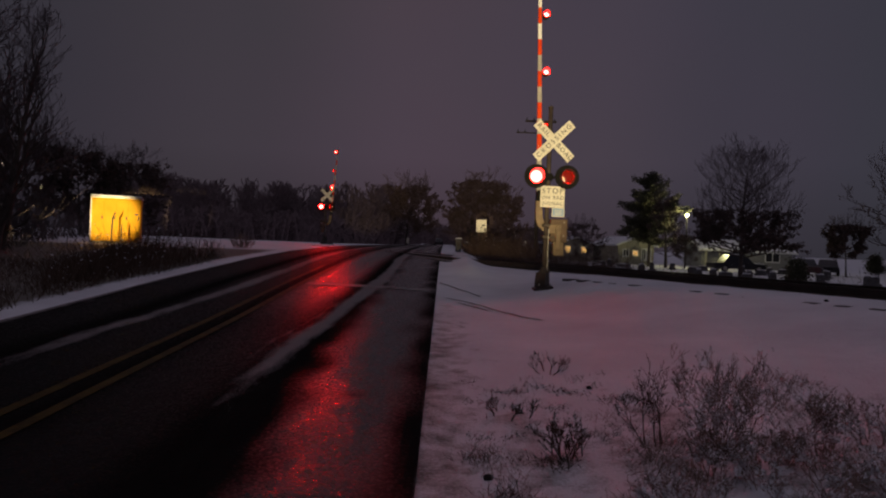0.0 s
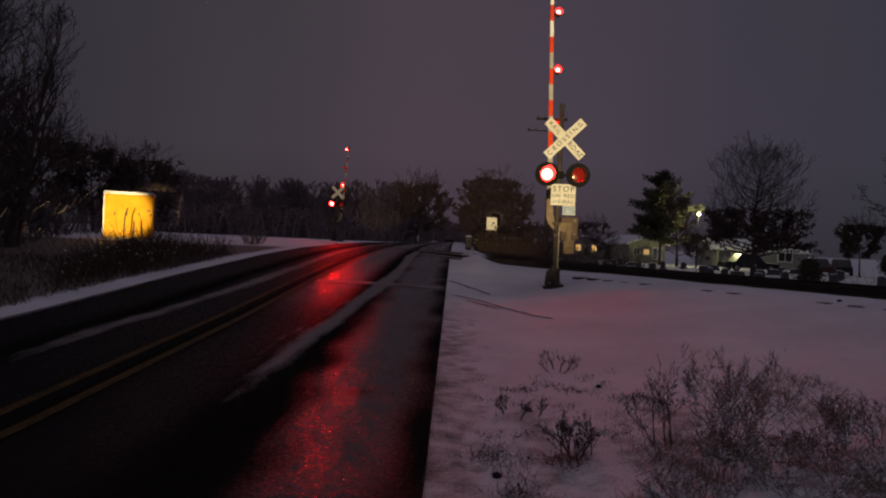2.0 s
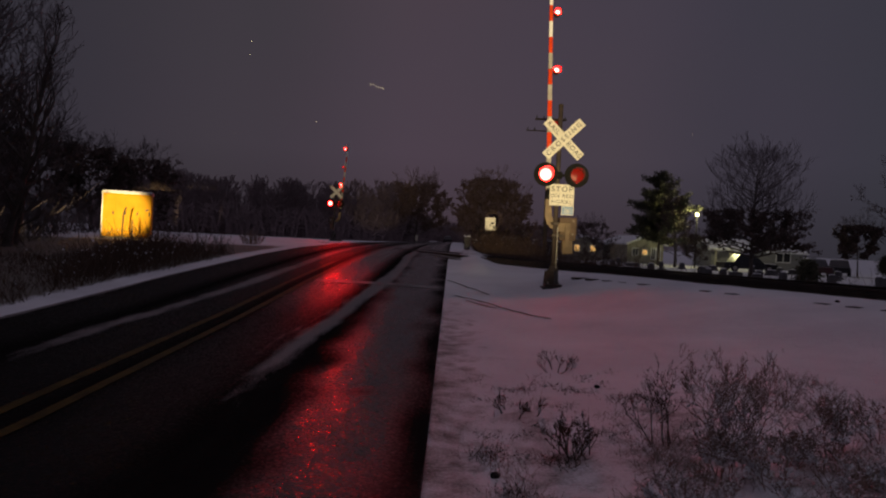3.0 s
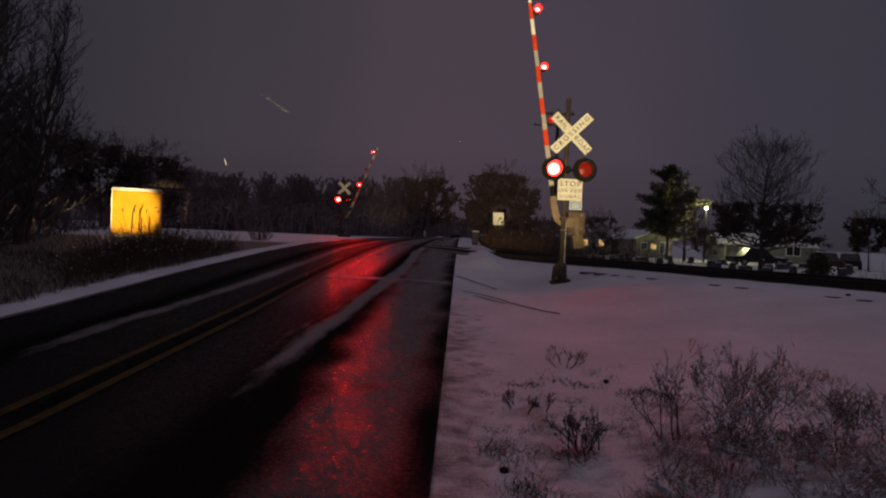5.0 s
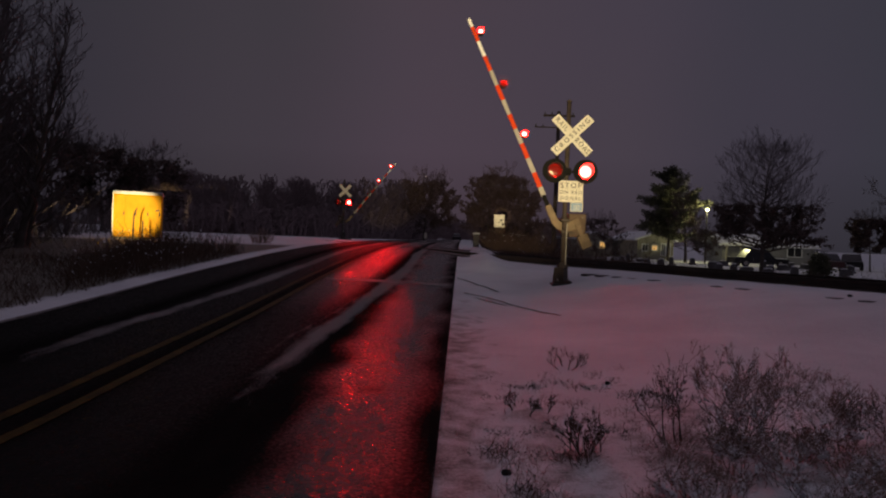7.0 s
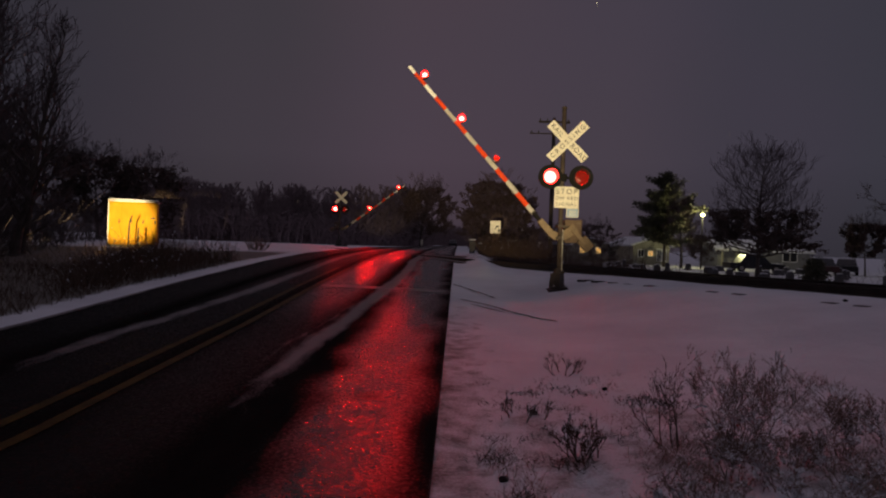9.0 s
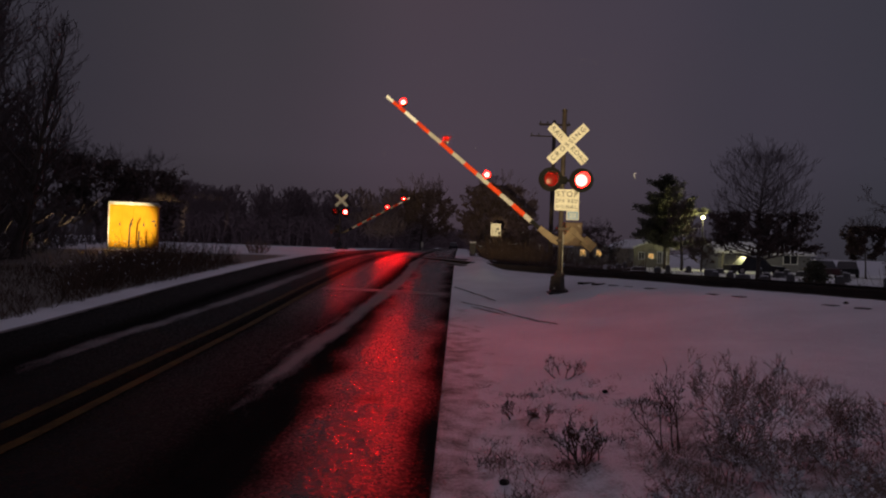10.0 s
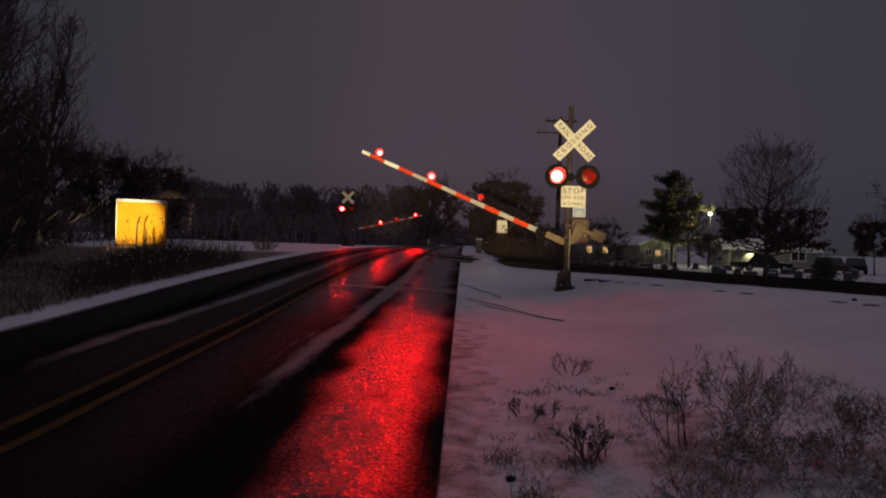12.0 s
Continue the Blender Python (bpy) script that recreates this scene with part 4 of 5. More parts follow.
def shrub(x, y, height, width, seed, label, stems=9, depth=3, frost=250, kids=2, name="shrub", lean=(0, 0), r=0.006, material=None):
    """A leafless roadside shrub with specks of snow caught on it."""
    rng = random.Random(seed)
    thing = empty(name, pose(x, y, land(x, y) - 0.03), label, "shrub", "roadside shrubs")
    segs = []
    for i in range(stems):
        a = i * 2.4 + rng.uniform(-0.4, 0.4)
        o = Vector((math.cos(a) * width * 0.42 * rng.random(), math.sin(a) * width * 0.42 * rng.random(), 0))
        out = rng.uniform(0.1, 1.0)
        d = Vector((math.cos(a) * out * width / height * 0.9 + lean[0], math.sin(a) * out * width / height * 0.6 + lean[1], 1.15 - 0.5 * out))
        grow(segs, o, d, height * 0.42 * rng.uniform(0.7, 1.15), r, depth, rng, kids, 0.16, 0.36, 0.7, 0.85, 0.64)
    top = max(g[1].z for g in segs)
    k = height / top
    segs = [g for g in segs if math.hypot(g[1].x - lean[0] * g[1].z, g[1].y - lean[1] * g[1].z) < width * (0.55 + 0.75 * math.sin(math.pi * min(1.0, 0.12 + 0.62 * g[1].z / top))) * (1.0 + 0.9 * noise.noise(Vector((g[0].x * 7, g[0].y * 7, g[0].z * 2 + seed))))]
    segs = [(Vector((p.x, p.y, max(0.01, p.z * k))), Vector((q.x, q.y, max(0.01, q.z * k))), max(r0, 0.0015), max(r1, 0.0011)) for p, q, r0, r1 in segs]
    tagged(tubes("branchwork", segs, material or FROSTED, thing, 4), "bare branching twigs", kind="stuff")
    if frost:
        lf = []
        for _ in range(frost // 6 if material else frost):
            p, q, _r, _q = min(rng.choice(segs), rng.choice(segs), key=lambda g: g[0].z)
            lf.append((p.lerp(q, rng.random()) + Vector((0, 0, 0.004)), Vector((rng.uniform(-1, 1), rng.uniform(-1, 1), rng.uniform(-0.2, 0.5))), rng.uniform(0.007, 0.020) * (1.9 if p.z < 0.4 * height else 1.0)))
        tagged(flakes("snow_specks", lf, SNOW_CAP, thing), "snow caught on the twigs", kind="stuff")
        lf = []
        for _ in range(frost if material else frost // 3):
            p, q, _r, _q = rng.choice(segs)
            lf.append((p.lerp(q, rng.random()), Vector((rng.uniform(-1, 1), rng.uniform(-1, 1), rng.uniform(-1, 0.5))), rng.uniform(0.008, 0.022)))
        tagged(flakes("withered_foliage", lf, material or FROSTED, thing), "withered seed heads", kind="stuff")
    return thing


def blades(name, spots, label, heights, rng, material=WEED, frost=0.2, category="weeds", lean=0.5, r=0.0035):
    """Stalks of dry weeds over a patch of ground."""
    segs, caps = [], []
    for x, y in spots:
        h = rng.uniform(*heights) * (1 + 0.6 * noise.noise(Vector((x * 0.9, y * 0.9, 9.0))))
        p = Vector((x, y, land(x, y) - 0.02))
        d = Vector((rng.gauss(0, lean * 0.5), rng.gauss(0, lean * 0.5), 1)).normalized()
        k = 3
        for i in range(k):
            q = p + d * h / k
            segs.append((p, q, r * (1 - i / 4), r * (1 - (i + 1) / 4)))
            if rng.random() < 0.55:
                e = (d + Vector((rng.uniform(-1, 1), rng.uniform(-1, 1), rng.uniform(0, 0.6))) * 0.8).normalized()
                segs.append((q, q + e * h * 0.3, r * 0.6, r * 0.35))
                if rng.random() < frost:
                    caps.append((q + e * h * 0.25, Vector((rng.uniform(-1, 1), rng.uniform(-1, 1), 0.3)), rng.uniform(0.25, 0.6) * h * 0.14))
            p = q
            d = (d + Vector((rng.uniform(-1, 1), rng.uniform(-1, 1), -0.25)) * 0.22).normalized()
    thing = empty(name, pose(0, 0, 0), label, category, kind="stuff")
    tubes("stalks", segs, material, thing, 3)
    if caps:
        tagged(flakes("snow_specks", caps, SNOW_CAP, thing), "snow caught on the stalks")
    return thing


# ---- trackside cabinet and its fence ----


def build_cabinet():
    thing = empty("signal_cabinet", pose(-14.40, 30.6, land(-14.28, 30.6), 0, 0, 21), "yellow-lit metal railroad signal cabinet with snow on its roof", "signal cabinet")
    h = 3.0 - land(-14.28, 30.6)
    q = B()
    box(q, -0.97, 0.97, -0.55, 0.95, 0.05, h - 0.10, 0.02)
    part("body", q, YELLOW_METAL, thing)
    q = B()
    box(q, -1.02, 1.02, -0.64, 1.05, h - 0.10, h - 0.02, 0.015)
    part("roof", q, GALV, thing, "pale metal roof lip")
    q = B()
    box(q, -0.99, 0.99, -0.60, 1.01, h - 0.02, h + 0.035, 0.02)
    part("roof_snow", q, SNOW_CAP, thing, "thin snow on the roof")
    q = B()
    box(q, -1.0, 1.0, -0.6, 1.0, -0.2, 0.05, 0.02)
    part("plinth", q, CONCRETE, thing)
    for i, x in enumerate((-0.72, -0.24, 0.24, 0.72)):
        q = B()
        box(q, x - 0.225, x + 0.225, -0.568, -0.548, 0.16, h - 0.18, 0.008)
        door = part("door", q, YELLOW_METAL, thing)
        q = B()
        box(q, x + 0.15, x + 0.20, -0.595, -0.566, 1.0, 1.14, 0.006)
        part("handle", q, STEEL, door)
    q = B()
    box(q, 0.74, 0.88, -0.578, -0.566, 1.22, 1.27)
    part("plate", q, SIGN_BLACK, thing, "small dark plate")
    q = B()
    box(q, -1.0, -0.96, -0.58, -0.54, 0.05, h - 0.10, 0.005)
    part("corner_post", q, GALV, thing)
    for x, hh, s in ((-13.55, 1.35, 0.05), (-13.12, 0.85, 0.0)):
        z = land(x, 28.3)
        q = B()
        cyl(q, (0, 0, -0.2), (s, 0, hh * 0.8), 0.035, 0.03, 8)
        cyl(q, (s, 0, hh * 0.8), (s * 3.2, 0, hh), 0.03, 0.025, 8)
        post = part("fence_post", q, WOOD)
        post.location = (x, 28.3, z)
        tagged(post, "crooked dark wooden post among the weeds", "fence post", "fence posts")


# ---- signs, poles ----


def build_far_sign():
    z = land(2.24, 42.0)
    thing = empty("road_sign", pose(2.24, 42.0, z), "white rectangular road sign on a thin post", "road sign")
    q = B()
    cyl(q, (0, 0.03, -0.3), (0, 0.03, 2.9 - z + 0.1), 0.03, None, 8)
    part("post", q, STEEL, thing)
    q = B()
    box(q, -0.31, 0.31, -0.006, 0.006, -0.38, 0.38)
    pl = part("plate", q, SIGN_WHITE, thing)
    pl.matrix_basis = pose(0, -0.01, 2.66 - z, 0, -1.0, 0)
    for x0, x1, z0, z1 in ((0.03, 0.2, -0.02, 0.09), (-0.05, 0.05, -0.13, -0.06), (0.16, 0.27, -0.28, -0.12)):
        q = B()
        box(q, x0, x1, -0.009, -0.0065, z0, z1)
        part("text_bar", q, SIGN_BLACK, pl)


def build_delineator():
    thing = empty("marker_post", pose(-3.2, 62.0, steps(62, ROAD_RISE)), "slim marker post with a pale reflector", "marker post")
    q = B()
    cyl(q, (0, 0, -0.1), (0, 0, 0.75), 0.05, 0.04, 10)
    part("post", q, GALV, thing)
    q = B()
    box(q, -0.11, 0.11, -0.06, -0.045, 0.25, 0.72, 0.01)
    part("reflector", q, SIGN_WHITE, thing)


def build_utility_pole(x, y, top, label, arms=True):
    z = land(x, y)
    thing = empty("utility_pole", pose(x, y, z), label, "utility pole", "utility poles")
    h = top - z
    q = B()
    cyl(q, (0, 0, -0.3), (0, 0, h), 0.15, 0.11, 12)
    part("pole", q, WOOD, thing, "", True)
    if not arms:
        return
    for zz, x0, x1, w in ((h - 0.30, -1.0, 1.0, 0.065), (h - 1.05, -1.55, 0.9, 0.035)):
        q = B()
        box(q, x0, x1, -0.20, -0.12, zz - w, zz + w, 0.01)
        part("crossarm", q, WOOD, thing)
        for xx in (x0 + 0.1, x0 + 0.55, x1 - 0.1):
            q = B()
            cyl(q, (xx, -0.16, zz + w), (xx, -0.16, zz + w + 0.16), 0.045, 0.03, 8)
            part("insulator", q, STONE, thing)


def build_yard_lamp():
    x, y, top = 24.0, 69.0, 5.37
    z = land(x, y)
    thing = empty("street_lamp", pose(x, y, z), "yard lamp on a slim pole, glowing yellow-white", "street lamp")
    h = top - z
    q = B()
    cyl(q, (0, 0, -0.2), (0, 0, h - 0.1), 0.08, 0.05, 10)
    part("pole", q, BLACK, thing)
    q = B()
    cyl(q, (0, 0, h + 0.10), (0, 0, h + 0.20), 0.16, 0.08, 16)
    part("hood", q, STEEL, thing)
    q = B()
    bmesh.ops.create_uvsphere(q, u_segments=16, v_segments=10, radius=0.18, matrix=Matrix.Translation((0, 0.0, h - 0.10)))
    part("globe", q, LAMP_GLOW, thing, "glowing globe", True)
    data = bpy.data.lights.new("yard_lamp_light", "POINT")
    data.energy, data.color, data.shadow_soft_size = 650, (1.0, 0.93, 0.45), 0.3
    new("yard_lamp_light", data).location = (x, y - 0.45, top - 0.35)


def window(parent, x0, x1, z0, z1, y, lit=False):
    q = B()
    for a, b, c, d in ((x0 - 0.08, x1 + 0.08, z0 - 0.08, z0), (x0 - 0.08, x1 + 0.08, z1, z1 + 0.08), (x0 - 0.08, x0, z0, z1), (x1, x1 + 0.08, z0, z1), ((x0 + x1) / 2 - 0.03, (x0 + x1) / 2 + 0.03, z0, z1)):
        box(q, a, b, y - 0.05, y, c, d)
    w = part("window", q, SNOW_CAP, parent, "white window frame")
    q = B()
    box(q, x0, x1, y - 0.02, y - 0.005, z0, z1)
    part("pane", q, WINDOW_LIT if lit else WINDOW, w, "lit pane" if lit else "")
    return w


def house(x, y, w, d, eave, ridge, label, wall, windows, turn=0, gable_front=False, porch=False):
    z = land(x, y)
    thing = empty("house", pose(x, y, z, 0, 0, turn), label, "house", "houses beyond the track")
    q = B()
    v = []
    if gable_front:
        prof = [(-w / 2, -0.3), (w / 2, -0.3), (w / 2, eave), (0, ridge), (-w / 2, eave)]
        a = [q.verts.new((px, -d / 2, pz)) for px, pz in prof]
        b = [q.verts.new((px, d / 2, pz)) for px, pz in prof]
    else:
        prof = [(-d / 2, -0.3), (d / 2, -0.3), (d / 2, eave), (0, ridge), (-d / 2, eave)]
        a = [q.verts.new((-w / 2, py, pz)) for py, pz in prof]
        b = [q.verts.new((w / 2, py, pz)) for py, pz in prof]
    q.faces.new(a)
    q.faces.new(b)
    for i in range(5):
        q.faces.new((a[i], a[(i + 1) % 5], b[(i + 1) % 5], b[i]))
    part("wall", q, wall, thing)
    q = B()
    half, run = (w / 2, d / 2) if gable_front else (d / 2, w / 2)
    slope = (ridge - eave) / half
    o = 0.4
    rows = []
    for e in (-run - o, run + o):
        for side, zz in ((-half - o, eave - slope * o), (0, ridge), (half + o, eave - slope * o)):
            for up in (0.02, 0.20):
                rows.append(q.verts.new((side, e, zz + up) if gable_front else (e, side, zz + up)))
    for k in (0, 2):
        q.faces.new((rows[k + 1], rows[k + 3], rows[6 + k + 3], rows[6 + k + 1]))
        q.faces.new((rows[k], rows[k + 2], rows[6 + k + 2], rows[6 + k]))
        q.faces.new((rows[k], rows[k + 2], rows[k + 3], rows[k + 1]))
        q.faces.new((rows[6 + k], rows[6 + k + 2], rows[6 + k + 3], rows[6 + k + 1]))
    q.faces.new((rows[0], rows[1], rows[7], rows[6]))
    q.faces.new((rows[4], rows[5], rows[11], rows[10]))
    part("roof", q, SNOW_CAP, thing, "snow-covered roof")
    for x0, x1, z0, z1, lit in windows:
        window(thing, x0, x1, z0, z1, -d / 2, lit)
    if porch:
        for px in (-w / 2 + 0.1, -w / 2 + 1.6):
            q = B()
            box(q, px - 0.09, px + 0.09, -d / 2 - 1.3, -d / 2 - 1.12, -0.2, eave)
            part("porch_post", q, SIDING, thing)
        q = B()
        box(q, -w / 2 - 0.4, -w / 2 + 2.1, -d / 2 - 1.6, -d / 2 - 0.002, eave, eave + 0.18, 0.03)
        part("porch_roof", q, SNOW_CAP, thing, "snow-covered porch roof")
    return thing


def car(x, y, turn, paint, label, long=4.5, tall=1.45, snow=True, name="car"):
    thing = empty(name, pose(x, y, road_height(x, y) if ROAD_L < x < ROAD_R else land(x, y), 0, 0, turn), label, "car", "cars")
    L, W = long / 2, 0.88

    def loft(name, prof, w0, w1, material, lab=""):
        q = B()
        a = [q.verts.new((px, -(w0 if pz < tall * 0.66 else w1), pz)) for px, pz in prof]
        b = [q.verts.new((px, (w0 if pz < tall * 0.66 else w1), pz)) for px, pz in prof]
        n = len(prof)
        q.faces.new(a)
        q.faces.new(b)
        for i in range(n):
            q.faces.new((a[i], a[(i + 1) % n], b[(i + 1) % n], b[i]))
        bmesh.ops.bevel(q, geom=list(q.edges), offset=0.05, segments=2, affect="EDGES", profile=0.6)
        return part(name, q, material, thing, lab)

    t = tall
    loft("body", [(-L, 0.30), (L, 0.30), (L, 0.62), (L - 0.15, 0.72), (L * 0.45, 0.80), (-L * 0.62, 0.82), (-L, 0.78)], W, W, paint)
    loft("cabin", [(L * 0.47, 0.78), (L * 0.16, t), (-L * 0.40, t), (-L * 0.66, 0.78)], W * 0.96, W * 0.80, WINDOW, "dark glazed cabin")
    if snow:
        q = B()
        box(q, -L * 0.38, L * 0.14, -W * 0.76, W * 0.76, t - 0.01, t + 0.06, 0.025)
        part("roof_snow", q, SNOW_CAP, thing, "snow on the roof")
        q = B()
        box(q, L * 0.50, L * 0.92, -W * 0.8, W * 0.8, 0.765, 0.82, 0.02)
        part("bonnet_snow", q, SNOW_CAP, thing, "snow on the bonnet")
    for wx in (-L * 0.62, L * 0.64):
        for wy in (-W + 0.06, W - 0.06):
            q = B()
            cyl(q, (wx, wy - 0.11, 0.32), (wx, wy + 0.11, 0.32), 0.32, None, 18)
            wh = part("wheel", q, RUBBER, thing)
            q = B()
            cyl(q, (wx, wy - 0.118, 0.32), (wx, wy + 0.118, 0.32), 0.19, None, 14)
            part("rim", q, GALV, wh)
    return thing


def build_graves():
    rng = random.Random(8)
    kinds = []
    for w, h, t, top in ((0.45, 0.42, 0.16, 0.10), (0.75, 0.30, 0.2, 0.03), (0.32, 0.55, 0.2, 0.15)):
        q = B()
        prof = [(-w / 2, 0.0), (w / 2, 0.0), (w / 2, h - top)] + [(w / 2 * math.cos(a), h - top + top * math.sin(a)) for a in (0.5, 1.0, 1.57, 2.14, 2.64)] + [(-w / 2, h - top)]
        a = [q.verts.new((px, -t / 2, pz + 0.12)) for px, pz in prof]
        b = [q.verts.new((px, t / 2, pz + 0.12)) for px, pz in prof]
        q.faces.new(a)
        q.faces.new(b)
        for i in range(len(prof)):
            q.faces.new((a[i], a[(i + 1) % len(prof)], b[(i + 1) % len(prof)], b[i]))
        thing = empty("gravestone", pose(0, 0, 0), "grey granite gravestone with snow on top", "gravestone", "gravestones")
        part("stone", q, STONE, thing)
        q = B()
        box(q, -w / 2 - 0.1, w / 2 + 0.1, -t / 2 - 0.08, t / 2 + 0.08, -0.25, 0.14, 0.02)
        part("plinth", q, STONE, thing)
        q = B()
        box(q, -w * 0.36, w * 0.36, -t / 2 + 0.005, t / 2 - 0.005, h + 0.095, h + 0.155, 0.02)
        part("snow_cap", q, SNOW_CAP, thing)
        kinds.append(thing)
    spots = []
    for row in range(5):
        y = 33 + row * 6.5
        for k in range(15):
            xx = (0.17 + 0.033 * k + rng.uniform(-0.010, 0.010)) * y * 1.0 + row * 0.5
            if off_track(xx, y) < -7 and rng.random() < 0.5 and not (16.5 < xx < 22 and 43 < y < 48):
                spots.append((xx, y + rng.uniform(-0.8, 0.8)))
    for i, (x, y) in enumerate(spots):
        m = pose(x, y, land(x, y), rng.uniform(-3, 3), rng.uniform(-2, 2), rng.uniform(-12, 12) - 10)
        if i < 3:
            kinds[i].matrix_basis = m
        else:
            copy_thing(rng.choice(kinds[:3]), m)


def build_far_woods():
    """The far line of woods: many small bare trees, none to be told from another."""
    rng = random.Random(5)
    protos = []
    for s in range(6):
        segs = []
        one = random.Random(60 + s)
        for k in range(16):
            f = (k + 0.5) / 16
            segs.append((Vector((0, 0, k / 16)), Vector((0, 0, (k + 1) / 16)), 0.016 * (1.05 - f), 0.016 * (1 - f)))
            a = k * 2.4
            grow(segs, Vector((0, 0, 0.12 + 0.84 * f)), Vector((math.cos(a), math.sin(a), 0.5 + f)), 0.24 * math.sqrt(max(0.05, 1 - ((f - 0.3) / 0.72) ** 2)), 0.006, 2, one, 2, 0.2, 0.3, 0.7, 0.8, 0.65)
        protos.append([(p, q, max(r0, 0.0045), max(r1, 0.003)) for p, q, r0, r1 in segs])
    out = []
    for i in range(150):
        u = rng.random()
        y = rng.uniform(85, 135)
        x = (-0.50 + 0.46 * u) * y + rng.uniform(-2, 2)
        if x > -7.8:
            continue
        h = (rng.uniform(6.0, 9.0) if u > 0.25 else rng.uniform(6.5, 9.5)) * y / 112
        a = rng.uniform(0, 6.28)
        c, s = math.cos(a), math.sin(a)
        o = Vector((x, y, land(x, y)))
        wd = rng.uniform(0.8, 1.15)
        for p, q, r0, r1 in protos[rng.randrange(6)]:
            out.append((o + Vector(((p.x * c - p.y * s) * wd, (p.x * s + p.y * c) * wd, p.z)) * h, o + Vector(((q.x * c - q.y * s) * wd, (q.x * s + q.y * c) * wd, q.z)) * h, r0 * h * 1.3, r1 * h * 1.3))
    tagged(tubes("far_woods", out, HAZE_TWIG, None, 3), "far line of dark leafless woods beyond the snowy field", "woods", kind="stuff")
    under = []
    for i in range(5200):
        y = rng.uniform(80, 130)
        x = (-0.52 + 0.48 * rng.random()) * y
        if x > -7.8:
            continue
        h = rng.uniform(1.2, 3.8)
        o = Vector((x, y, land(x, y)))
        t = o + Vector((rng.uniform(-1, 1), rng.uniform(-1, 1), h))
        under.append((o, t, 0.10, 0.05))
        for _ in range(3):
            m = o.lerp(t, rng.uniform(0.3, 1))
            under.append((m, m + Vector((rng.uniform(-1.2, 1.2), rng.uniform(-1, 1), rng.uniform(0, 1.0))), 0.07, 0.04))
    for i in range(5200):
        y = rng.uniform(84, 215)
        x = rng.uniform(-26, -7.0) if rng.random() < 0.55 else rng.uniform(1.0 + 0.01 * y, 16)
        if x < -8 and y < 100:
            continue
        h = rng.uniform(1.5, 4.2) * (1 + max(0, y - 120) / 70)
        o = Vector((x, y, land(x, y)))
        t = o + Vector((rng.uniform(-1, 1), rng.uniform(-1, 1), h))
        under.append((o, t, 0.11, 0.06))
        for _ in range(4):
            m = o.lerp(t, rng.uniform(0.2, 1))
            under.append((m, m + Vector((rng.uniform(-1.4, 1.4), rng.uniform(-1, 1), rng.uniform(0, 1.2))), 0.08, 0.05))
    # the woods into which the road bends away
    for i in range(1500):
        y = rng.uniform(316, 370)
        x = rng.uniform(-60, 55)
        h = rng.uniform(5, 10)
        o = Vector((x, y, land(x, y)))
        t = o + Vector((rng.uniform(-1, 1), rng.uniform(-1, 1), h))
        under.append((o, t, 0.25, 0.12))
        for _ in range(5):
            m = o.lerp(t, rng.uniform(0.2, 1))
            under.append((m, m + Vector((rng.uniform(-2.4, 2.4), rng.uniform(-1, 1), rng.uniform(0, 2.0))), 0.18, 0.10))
    tagged(tubes("undergrowth", under, HAZE_TWIG, None, 3), "dark tangled undergrowth at the foot of the woods", "undergrowth", kind="stuff")


build_cabinet()
build_far_sign()
build_delineator()
for x, y, h, w in ((0.85, 40.0, 0.75, 0.17), (1.35, 41.0, 0.6, 0.12)):
    thing = empty("utility_pedestal", pose(x, y, land(x, y)), "grey utility pedestal in the snow beside the road", "utility pedestal", "utility pedestals")
    q = B()
    box(q, -w, w, -w * 0.8, w * 0.8, -0.2, h, 0.03)
    part("housing", q, STONE, thing)
    q = B()
    box(q, -w - 0.02, w + 0.02, -w * 0.8 - 0.02, w * 0.8 + 0.02, h + 0.002, h + 0.07, 0.02)
    part("snow_cap", q, SNOW_CAP, thing)
build_utility_pole(5.95, 45.0, 9.9, "wooden utility pole with crossarms")
build_yard_lamp()
house(20.6, 80, 4.2, 7, 2.1, 2.9, "small cream house with a snowy roof and dark windows", SIDING, [(-1.5, -0.9, 0.9, 1.6, False), (-0.35, 0.15, 1.0, 1.5, True), (0.7, 1.1, 0.5, 1.7, False), (1.3, 1.7, 0.5, 1.7, False)], 10, True)
house(33.2, 79, 9.6, 7, 1.9, 3.0, "long low grey house with a snow-covered roof and porch", GREY_SIDING, [(-1.5, -0.4, 0.9, 1.8, False), (2.0, 3.4, 0.9, 1.8, False)], -4, False, True)
house(14.6, 84, 4.4, 7, 2.0, 2.7, "small cream house with one lit window", SIDING, [(-1.3, -0.7, 1.0, 1.7, True), (0.7, 1.3, 1.0, 1.7, True)], 12, True)
car(26.2, 62, 4, CAR_DARK, "dark car with snow on its roof parked by the house", 4.9, 1.55)
car(31.0, 60, 78, CAR_RED, "dull red car parked in the snow", 4.4, 1.4)
car(35.4, 64, 62, CAR_DARK, "dark car parked in the snow beside the cemetery", 4.4, 1.4)
build_graves()
car(-1.0, 150, 90, CAR_DARK, "distant dark car on the road beyond the crossing", 4.5, 1.5)

